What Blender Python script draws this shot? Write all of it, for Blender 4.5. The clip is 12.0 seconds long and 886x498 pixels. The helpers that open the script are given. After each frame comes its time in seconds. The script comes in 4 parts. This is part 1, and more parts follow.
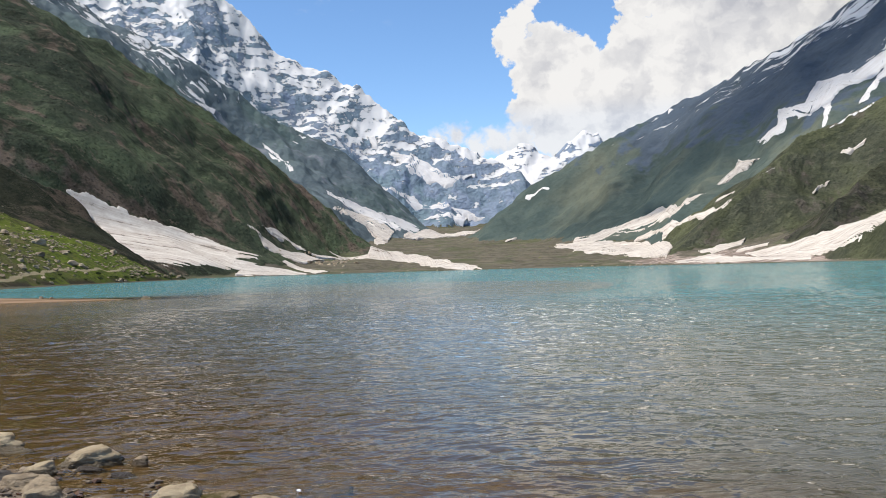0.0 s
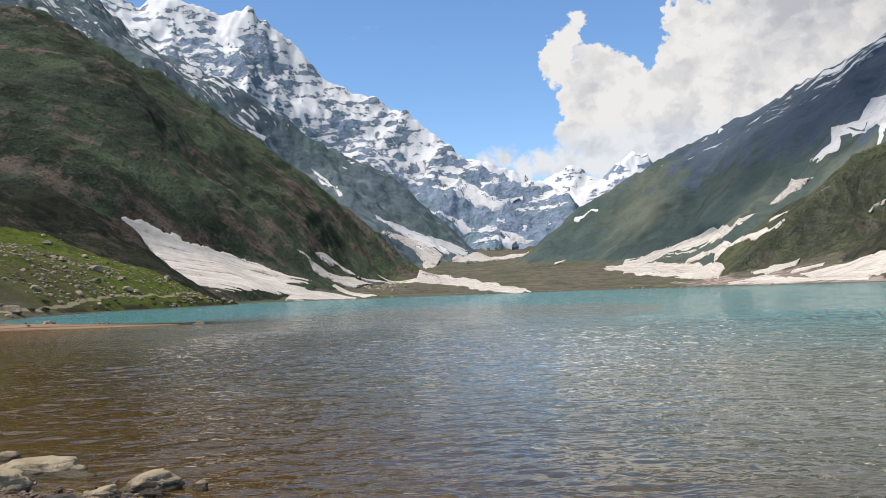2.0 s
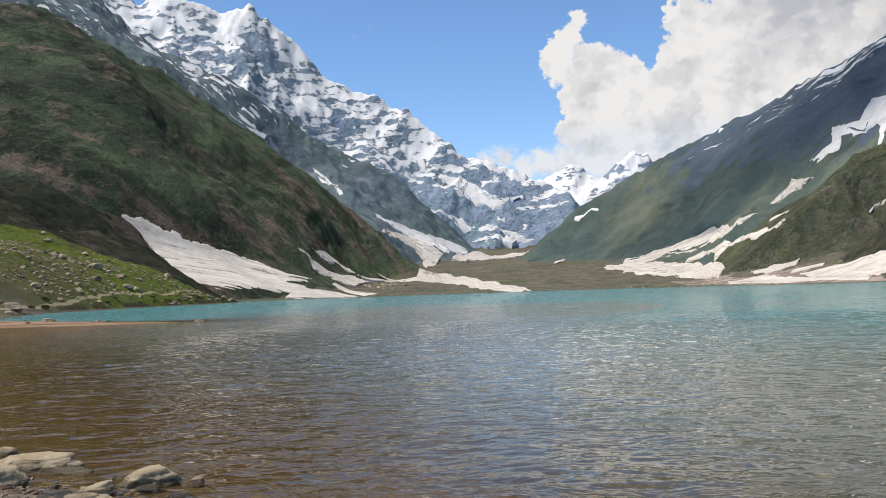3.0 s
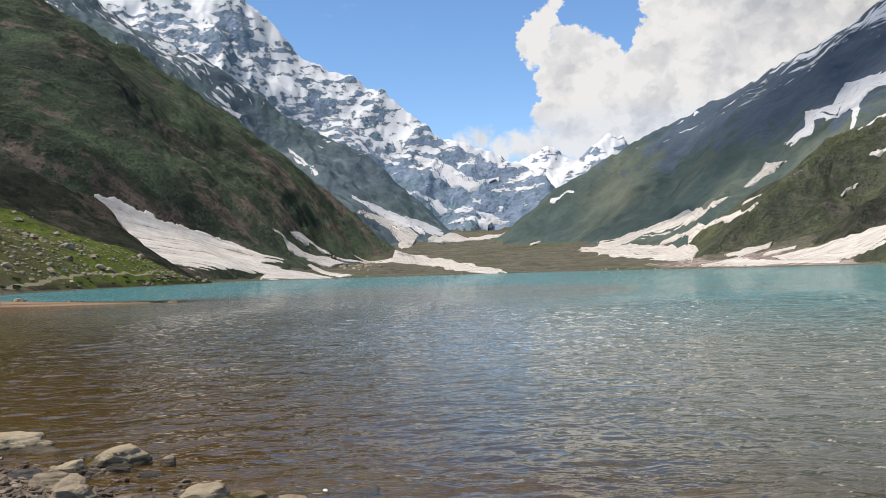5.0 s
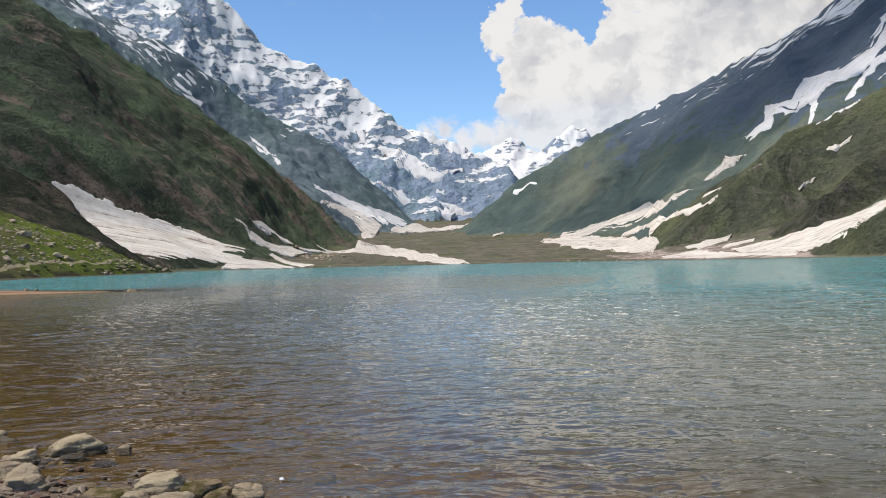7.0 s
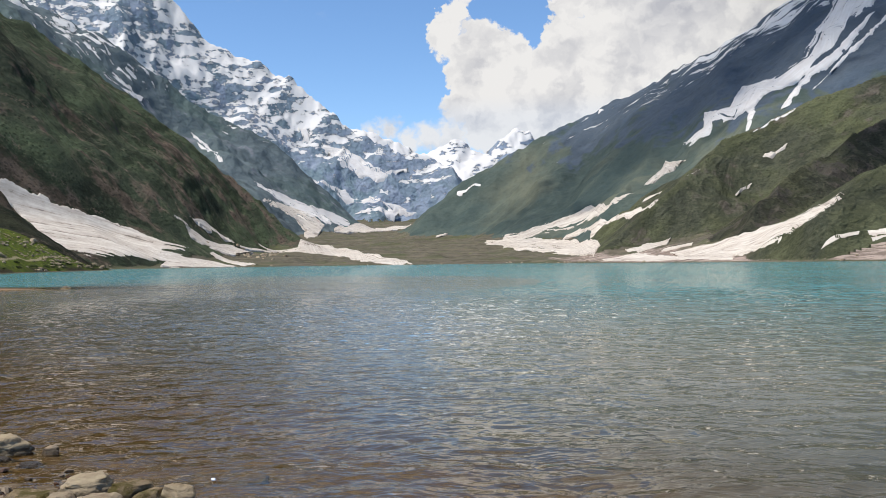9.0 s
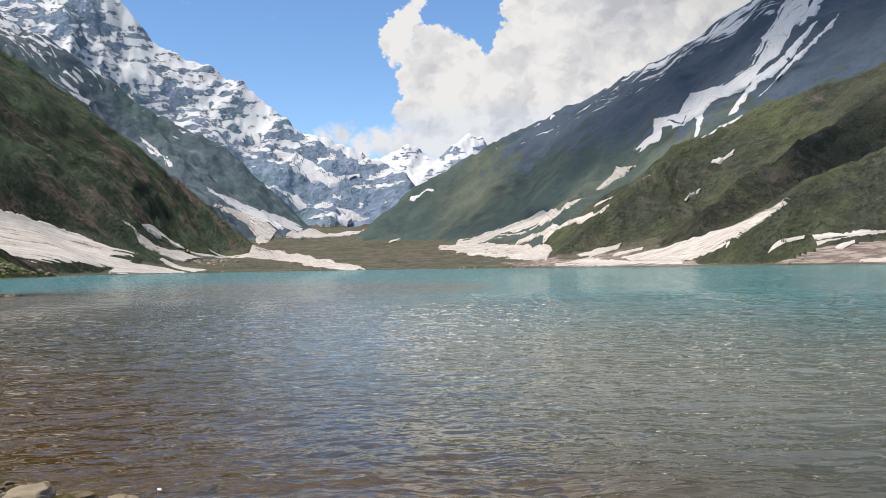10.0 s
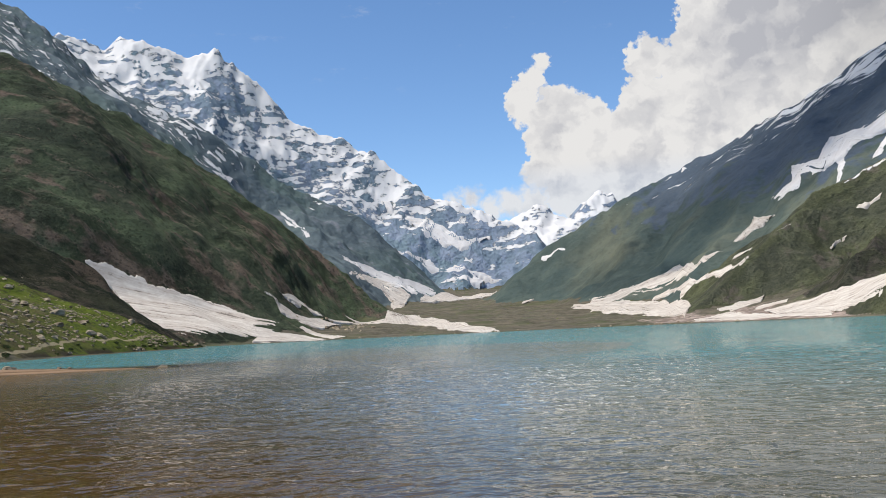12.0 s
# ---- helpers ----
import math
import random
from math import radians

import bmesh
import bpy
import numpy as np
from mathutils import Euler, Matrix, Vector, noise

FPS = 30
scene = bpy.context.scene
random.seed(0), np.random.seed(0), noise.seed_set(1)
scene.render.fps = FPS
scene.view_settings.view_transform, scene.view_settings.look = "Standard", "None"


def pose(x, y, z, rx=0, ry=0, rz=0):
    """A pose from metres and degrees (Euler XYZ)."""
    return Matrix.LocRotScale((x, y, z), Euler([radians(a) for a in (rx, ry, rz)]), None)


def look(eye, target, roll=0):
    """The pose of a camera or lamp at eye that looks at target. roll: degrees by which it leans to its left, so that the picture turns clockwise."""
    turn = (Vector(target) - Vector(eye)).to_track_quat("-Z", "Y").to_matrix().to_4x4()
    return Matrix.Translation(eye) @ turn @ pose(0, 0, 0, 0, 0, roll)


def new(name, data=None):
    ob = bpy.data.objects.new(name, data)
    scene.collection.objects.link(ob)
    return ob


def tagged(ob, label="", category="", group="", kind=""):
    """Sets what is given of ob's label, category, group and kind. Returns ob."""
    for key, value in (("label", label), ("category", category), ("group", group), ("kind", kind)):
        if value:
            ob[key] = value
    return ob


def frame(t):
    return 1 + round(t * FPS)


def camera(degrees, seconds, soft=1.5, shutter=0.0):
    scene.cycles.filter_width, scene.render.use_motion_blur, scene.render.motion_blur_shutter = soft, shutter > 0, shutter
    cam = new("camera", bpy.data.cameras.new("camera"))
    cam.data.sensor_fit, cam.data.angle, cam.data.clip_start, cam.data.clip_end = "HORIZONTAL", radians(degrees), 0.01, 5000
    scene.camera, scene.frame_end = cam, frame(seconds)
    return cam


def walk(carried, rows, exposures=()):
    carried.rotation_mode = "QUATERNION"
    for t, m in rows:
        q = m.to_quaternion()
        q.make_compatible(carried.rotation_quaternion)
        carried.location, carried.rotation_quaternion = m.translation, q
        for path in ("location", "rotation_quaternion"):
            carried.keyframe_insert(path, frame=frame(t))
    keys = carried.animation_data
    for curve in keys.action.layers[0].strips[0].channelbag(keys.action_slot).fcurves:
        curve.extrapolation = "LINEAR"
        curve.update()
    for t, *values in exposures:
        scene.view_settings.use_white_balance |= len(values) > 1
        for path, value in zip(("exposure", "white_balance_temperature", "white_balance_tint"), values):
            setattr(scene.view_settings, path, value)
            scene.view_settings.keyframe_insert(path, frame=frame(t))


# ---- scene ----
cam = camera(50.5, 12.0, soft=0.75)
EYE = 1.7  # height of the lens over the lake
# seconds, x, y, height offset, yaw, pitch, roll
ROWS = [
    (0.0, 0.010, 0.000, 0.029, 0.03, 1.20, 1.65),
    (0.5, -0.045, 0.000, 0.045, 1.48, 1.53, 2.24),
    (1.0, -0.063, 0.000, 0.055, 2.91, 3.55, 2.79),
    (1.5, -0.066, 0.005, 0.045, 3.75, 3.43, 2.71),
    (2.0, -0.060, 0.012, 0.033, 3.01, 2.72, 2.07),
    (2.5, -0.044, 0.003, 0.024, 2.94, 2.83, 1.95),
    (3.0, -0.030, 0.010, 0.017, 3.01, 2.64, 1.89),
    (5.0, -0.003, 0.005, 0.001, 1.52, 1.47, 1.69),
    (5.5, -0.000, 0.000, -0.000, 1.17, 1.17, 1.65),
    (6.0, 0.009, -0.005, -0.002, 0.67, 1.04, 1.46),
    (6.5, 0.015, -0.025, -0.011, 0.09, 0.89, 1.34),
    (7.0, 0.039, -0.031, -0.006, -0.74, 0.83, 1.37),
    (9.0, 0.092, -0.042, -0.012, -4.21, 0.81, 0.76),
    (9.5, 0.108, -0.010, -0.014, -6.33, 0.98, 1.03),
    (10.0, 0.118, -0.015, -0.014, -7.06, 1.08, 0.97),
    (10.5, 0.125, -0.015, -0.014, -7.77, 1.07, 0.91),
    (11.0, 0.120, -0.010, -0.010, -7.60, 1.35, 1.14),
    (11.5, 0.080, 0.000, 0.000, -2.53, 4.60, 2.46),
    (12.0, 0.050, 0.000, 0.005, 1.09, 5.08, 2.73),
]
walk(cam, [(t, pose(x, y, EYE + z, 90 + pitch, roll, yaw)) for t, x, y, z, yaw, pitch, roll in ROWS],
     [(0.0, 0.10), (0.5, 0.09), (1.5, 0.02), (3.0, 0.02), (9.0, 0.02), (11.0, 0.02), (12.0, -0.06)])

# ---- daylight ----
SUN_AZ, SUN_EL = -106.0, 62.0  # degrees clockwise from +y, and above the lake


class Nodes:
    """Short spelling for shader nodes in one tree."""

    def __init__(self, tree):
        self.tree = tree
        tree.nodes.clear()

    def put(self, socket, value):
        if isinstance(value, bpy.types.NodeSocket):
            self.tree.links.new(value, socket)
        elif isinstance(value, (tuple, list)) and len(value) == 3 and socket.type == "RGBA":
            socket.default_value = (*value, 1.0)
        else:
            socket.default_value = value

    def node(self, kind, inputs=None, **props):
        n = self.tree.nodes.new(kind)
        for key, value in props.items():
            setattr(n, key, value)
        for key, value in (inputs or {}).items():
            self.put(n.inputs[key], value)
        return n

    def math(self, op, a, b=0.0, c=0.0, clamp=False):
        n = self.node("ShaderNodeMath", {0: a, 1: b, 2: c}, operation=op)
        n.use_clamp = clamp
        return n.outputs[0]

    def vec(self, op, a, b=(0, 0, 0)):
        n = self.node("ShaderNodeVectorMath", {0: a, 1: b}, operation=op)
        return n.outputs["Value"] if op in ("DISTANCE", "LENGTH", "DOT_PRODUCT") else n.outputs[0]

    def noise(self, co, scale, detail=4.0, rough=0.55, dist=0.0):
        return self.node("ShaderNodeTexNoise", {"Vector": co, "Scale": scale, "Detail": detail, "Roughness": rough, "Distortion": dist}).outputs[0]

    def noise_colour(self, co, scale, detail=3.0, rough=0.5):
        return self.node("ShaderNodeTexNoise", {"Vector": co, "Scale": scale, "Detail": detail, "Roughness": rough}).outputs[1]

    def step(self, x, lo, hi, a=0.0, b=1.0):
        return self.node("ShaderNodeMapRange", {0: x, 1: lo, 2: hi, 3: a, 4: b}, interpolation_type="SMOOTHSTEP").outputs[0]

    def mix(self, fac, a, b):
        n = self.node("ShaderNodeMix", data_type="RGBA")
        self.put(n.inputs[0], fac), self.put(n.inputs[6], a), self.put(n.inputs[7], b)
        return n.outputs[2]

    def attr(self, name, out=2):
        return self.node("ShaderNodeAttribute", attribute_name=name).outputs[out]

    def scaled(self, co, sx, sy, sz, rz=0.0):
        return self.node("ShaderNodeMapping", {"Vector": co, "Scale": (sx, sy, sz), "Rotation": (0, 0, radians(rz))}).outputs[0]

    def bump(self, height, strength, distance):
        return self.node("ShaderNodeBump", {"Height": height, "Strength": strength, "Distance": distance}).outputs[0]


world = bpy.data.worlds.new("sky")
scene.world = world
world.use_nodes = True
w = Nodes(world.node_tree)
sky = w.node("ShaderNodeTexSky", sky_type="NISHITA", sun_disc=False, sun_elevation=radians(SUN_EL), sun_rotation=radians(SUN_AZ),
             altitude=3200, air_density=1.15, dust_density=0.25, ozone_density=2.6)
way = w.node("ShaderNodeTexCoord").outputs["Generated"]
xyz = w.node("ShaderNodeSeparateXYZ", {0: way})
az = w.math("MULTIPLY", w.math("ARCTAN2", xyz.outputs[0], xyz.outputs[1]), 180 / math.pi)
el = w.math("MULTIPLY", w.math("ARCSINE", xyz.outputs[2]), 180 / math.pi)
flat = w.node("ShaderNodeCombineXYZ", {0: az, 1: el, 2: 0.0}).outputs[0]
# cumulus: round lobes in degrees of azimuth and elevation, with billowed edges
LOBES = [(5.7, 16.0, 0.6), (5.1, 14.8, 1.0), (4.3, 13.6, 1.25), (6.9, 13.0, 1.75), (8.6, 11.9, 1.8), (5.9, 12.0, 1.5), (6.1, 10.7, 1.6), (5.6, 9.5, 1.4),
         (12.1, 15.6, 1.4), (11.7, 13.4, 1.35), (15.1, 15.2, 2.3), (16.6, 17.4, 2.6), (19.1, 14.5, 5.7), (10.2, 9.2, 3.2), (13.7, 10.6, 4.1),
         (1.0, 8.2, 0.85), (-0.2, 7.7, 0.7), (2.3, 7.5, 0.9), (3.5, 7.7, 1.0), (4.9, 7.6, 1.3), (7.6, 8.0, 2.2),
         (23.3, 14.2, 7.6), (21.8, 22.1, 7.7), (31.0, 23.1, 10.3), (32.0, 14.5, 9.0), (34.0, 38.0, 14.0), (50.0, 20.0, 14.0), (52.0, 44.0, 15.0),
         (18.0, 33.0, 7.0), (-22.0, 46.0, 12.0), (-6.0, 39.0, 14.0), (4.0, 58.0, 22.0), (-30.0, 43.0, 18.0), (-60.0, 44.0, 20.0), (42.0, 62.0, 24.0)]


def cloud_depth(co):
    """How deep in the cloud a direction lies, in degrees."""
    deep = -9.0
    for a, e, r in LOBES:
        inside = w.math("SUBTRACT", r, w.vec("DISTANCE", co, (a, e, 0.0)))
        deep = inside if deep == -9.0 else w.node("ShaderNodeMath", {0: deep, 1: inside, 2: 0.35}, operation="SMOOTH_MAX").outputs[0]
    return deep


billow = w.vec("SUBTRACT", w.noise_colour(flat, 0.55, 4.0, 0.55), (0.5, 0.5, 0.5))
fine = w.vec("SUBTRACT", w.noise_colour(flat, 2.2, 4.0, 0.5), (0.5, 0.5, 0.5))
bent = w.vec("ADD", flat, w.vec("ADD", w.vec("MULTIPLY", billow, (2.0, 2.0, 0.0)), w.vec("MULTIPLY", fine, (0.75, 0.75, 0.0))))
depth = cloud_depth(bent)
low = w.step(el, 8.6, 10.2, 1.0, 0.0)
cover = w.math("MULTIPLY", w.step(depth, w.math("MULTIPLY", low, -0.15), w.math("ADD", 0.22, w.math("MULTIPLY", low, 0.35))), w.math("SUBTRACT", 1.0, w.math("MULTIPLY", low, 0.12)))
towards = (-0.55, 0.6, 0.0)  # the sunlit side of each billow
puffs = w.noise(bent, 0.32, 2.0, 0.5)
relief = w.noise(w.vec("SUBTRACT", bent, towards), 0.32, 2.0, 0.5)
small = w.math("SUBTRACT", w.noise(bent, 1.1, 5.0, 0.55), w.noise(w.vec("SUBTRACT", bent, (-0.16, 0.2, 0.0)), 1.1, 5.0, 0.55))
lit = w.math("ADD", 0.80, w.math("ADD", w.math("MULTIPLY", w.math("SUBTRACT", relief, puffs), 3.0), w.math("MULTIPLY", small, -0.55)))
edge = w.step(depth, 0.0, 2.0, 0.22, 0.0)
far_grey = w.math("MULTIPLY", w.step(az, 13.0, 20.0, 0.0, -0.85), w.step(w.math("SUBTRACT", el, w.math("MULTIPLY", az, 0.35)), 6.0, 9.0))
lit = w.math("ADD", w.math("ADD", lit, edge), far_grey, clamp=True)
thick = w.step(az, 17.0, 30.0, 1.0, 0.70)
cloud_colour = w.vec("MULTIPLY", w.mix(lit, (0.60, 0.61, 0.66), (1.0, 0.985, 0.97)), w.node("ShaderNodeCombineXYZ", {0: thick, 1: thick, 2: thick}).outputs[0])
wisps = w.math("MULTIPLY", w.step(w.noise(w.scaled(flat, 0.25, 0.7, 1.0), 0.9, 6.0, 0.65), 0.60, 0.85, 0.0, 0.5), w.step(el, 13.0, 18.0))
CLOUD_LIGHT, SKY_LIGHT = 0.84, 0.176
sky_bg = w.node("ShaderNodeBackground", {0: w.node("ShaderNodeHueSaturation", {"Saturation": 1.10, "Color": sky.outputs[0]}).outputs[0], 1: SKY_LIGHT})
cloud_bg = w.node("ShaderNodeBackground", {0: cloud_colour, 1: CLOUD_LIGHT})
both = w.node("ShaderNodeMixShader", {0: w.math("MAXIMUM", cover, wisps), 1: sky_bg.outputs[0], 2: cloud_bg.outputs[0]})
w.node("ShaderNodeOutputWorld", {0: both.outputs[0]})

sun = new("sun", bpy.data.lights.new("sun", "SUN"))
sun.data.energy, sun.data.angle, sun.data.color = 5.0, radians(0.5), (1.0, 0.965, 0.92)
sun_way = Vector((math.sin(radians(SUN_AZ)) * math.cos(radians(SUN_EL)), math.cos(radians(SUN_AZ)) * math.cos(radians(SUN_EL)), math.sin(radians(SUN_EL))))
sun.matrix_world = look(sun_way * 100, (0, 0, 0))

# ---- materials ----
def material(name):
    m = bpy.data.materials.new(name)
    m.use_nodes = True
    n = Nodes(m.node_tree)
    return m, n, n.node("ShaderNodeTexCoord").outputs["Object"]


def finish(n, colour, rough=0.9, normal=None, specular=0.3):
    b = n.node("ShaderNodeBsdfPrincipled", {"Base Color": colour, "Roughness": rough, "Specular IOR Level": specular})
    if normal is not None:
        n.put(b.inputs["Normal"], normal)
    n.node("ShaderNodeOutputMaterial", {0: b.outputs[0]})
    return b


SNOW = (0.62, 0.60, 0.57)


def land_material(name, greens, rocks, bare, size, dirty=0.3, relief=1.0, scar=0.0, lean=0.0, speck=1.0, snow=(0.02, 0.09, 0.95, 0.08, 0.5), beds=False):
    """Slope of grass and rock with snow. bare: share of rock; size: metres of its patches; lean: degrees between its ribs and the crest;
    speck: how strongly shrubs and tufts stand out; snow: per metre along and across the ribs, amount, then per metre and amount of the fine grain."""
    m, n, co = material(name)
    sd = n.node("ShaderNodeSeparateXYZ", {0: n.attr("fall", 1)})
    c, q = math.cos(radians(lean)), math.sin(radians(lean))
    u = n.math("ADD", n.math("MULTIPLY", sd.outputs[0], c), n.math("MULTIPLY", sd.outputs[1], q))
    v = n.math("SUBTRACT", n.math("MULTIPLY", sd.outputs[1], c), n.math("MULTIPLY", sd.outputs[0], q))
    ribbed = n.node("ShaderNodeCombineXYZ", {0: u, 1: v, 2: 0.0}).outputs[0]
    runs = n.noise(n.scaled(ribbed, 0.22 / size, 1.0 / size, 1.0), 1.0, 6.0, 0.62, 0.6)
    big = n.noise(co, 0.28 / size, 4.0, 0.55)
    mid = n.noise(co, 1.6 / size, 5.0, 0.65)
    grain = n.noise(co, 9.0 / size, 5.0, 0.7)
    green = n.mix(n.step(n.math("ADD", n.math("MULTIPLY", runs, 0.6), n.math("MULTIPLY", mid, 0.4)), 0.36, 0.64), greens[0], greens[1])
    green = n.mix(n.math("MAXIMUM", n.step(big, 0.45, 0.68), n.attr("lush")), green, greens[2])
    rock = n.mix(n.step(runs, 0.3, 0.7), rocks[0], rocks[1])
    rock = n.mix(n.step(grain, 0.45, 0.75, 0.0, speck), rock, rocks[2])
    share = n.math("ADD", n.math("MULTIPLY", runs, 0.6), n.math("MULTIPLY", mid, 0.4))
    share = n.math("ADD", share, n.attr("rock"))
    ground = n.mix(n.step(share, 0.58 - bare, 0.72 - bare), green, rock)
    bushes = n.noise(n.scaled(ribbed, 0.16 / size, 0.42 / size, 1.0), 1.0, 6.0, 0.65, 0.8)
    bushes = n.math("ADD", bushes, n.math("MULTIPLY", n.math("SUBTRACT", mid, 0.5), 0.6))
    ground = n.mix(n.step(bushes, 0.40, 0.52, 0.75 * speck, 0.0), ground, n.mix(0.6, ground, (0.006, 0.010, 0.006)))
    scars = n.math("ADD", n.noise(n.scaled(ribbed, 0.6 / size, 1.2 / size, 1.0), 1.0, 6.0, 0.68, 0.9), n.math("MULTIPLY", n.math("SUBTRACT", grain, 0.5), 0.55))
    ground = n.mix(n.step(scars, 0.60, 0.70, 0.0, scar), ground, rocks[1])
    clumps = n.node("ShaderNodeTexVoronoi", {"Vector": co, "Scale": 5.5 / size, "Randomness": 1.0})
    scrub = n.math("MULTIPLY", n.step(clumps.outputs["Distance"], 0.20, 0.40, 1.0, 0.0), n.step(mid, 0.38, 0.58))
    ground = n.mix(n.math("MULTIPLY", scrub, 0.6 * speck), ground, n.mix(0.75, ground, (0.006, 0.010, 0.005)))
    ground = n.mix(n.step(grain, 0.30, 0.58, 0.65 * speck, 0.0), ground, n.mix(0.5, ground, (0.008, 0.011, 0.007)))
    tufts = n.noise(co, 22.0 / size, 3.0, 0.6)
    ground = n.mix(n.step(tufts, 0.55, 0.72, 0.0, 0.5 * speck), ground, n.mix(0.35, ground, (0.24, 0.22, 0.16)))
    if beds:
        z = n.node("ShaderNodeSeparateXYZ", {0: co}).outputs[2]
        lie = n.node("ShaderNodeCombineXYZ", {0: n.math("ADD", n.math("MULTIPLY", sd.outputs[0], snow[0]), n.math("MULTIPLY", z, 0.5 * snow[0])),
                                              1: n.math("SUBTRACT", n.math("MULTIPLY", z, snow[1]), n.math("MULTIPLY", sd.outputs[0], 0.45 * snow[0])), 2: 0.0}).outputs[0]
    else:
        lie = n.scaled(ribbed, snow[0], snow[1], 1.0)
    field = n.math("MULTIPLY", n.math("SUBTRACT", n.noise(lie, 1.0, 6.0, 0.62, 0.4), 0.5), snow[2])
    field = n.math("ADD", field, n.math("MULTIPLY", n.math("SUBTRACT", n.noise(co, snow[3], 6.0, 0.68), 0.5), snow[4]))
    field = n.math("ADD", field, n.attr("snow"))
    white = n.mix(n.step(n.noise(co, 0.9 / size, 5.0, 0.65), 0.42, 0.8, 0.0, dirty), SNOW, (0.36, 0.32, 0.29))
    mask = n.step(field, -0.02, 0.03)
    height = n.math("ADD", n.math("MULTIPLY", mid, 2.0), n.math("ADD", n.math("MULTIPLY", grain, speck), n.math("MULTIPLY", runs, 1.5)))
    normal = n.bump(n.math("MULTIPLY", height, n.math("SUBTRACT", 1.1, mask)), 1.0, 0.22 * size * relief)
    finish(n, n.mix(mask, ground, white), n.step(mask, 0, 1, 0.95, 0.6), normal, 0.08)
    return m


def snow_material(name, clean):
    """Old spring snow with grey and pink dust in runs."""
    m, n, co = material(name)
    along = n.attr("along", 1)
    runs = n.noise(n.scaled(along, 0.012, 0.22, 1.0), 1.0, 8.0, 0.68, 0.5)
    spots = n.noise(co, 0.12, 6.0, 0.7)
    grime = n.math("ADD", n.math("MULTIPLY", runs, 0.65), n.math("MULTIPLY", spots, 0.35))
    colour = n.mix(n.step(grime, 0.38, 0.56, 0.0, 0.85 - 0.55 * clean), (0.63, 0.575 + 0.03 * clean, 0.495 + 0.08 * clean), (0.42, 0.35, 0.285))
    colour = n.mix(n.step(grime, 0.545 + 0.03 * clean, 0.60 + 0.03 * clean, 0.0, 0.9 - 0.3 * clean), colour, (0.15, 0.12, 0.095))
    finish(n, colour, 0.65, n.bump(n.noise(co, 0.6, 5.0, 0.6), 0.6, 0.5), 0.3)
    return m


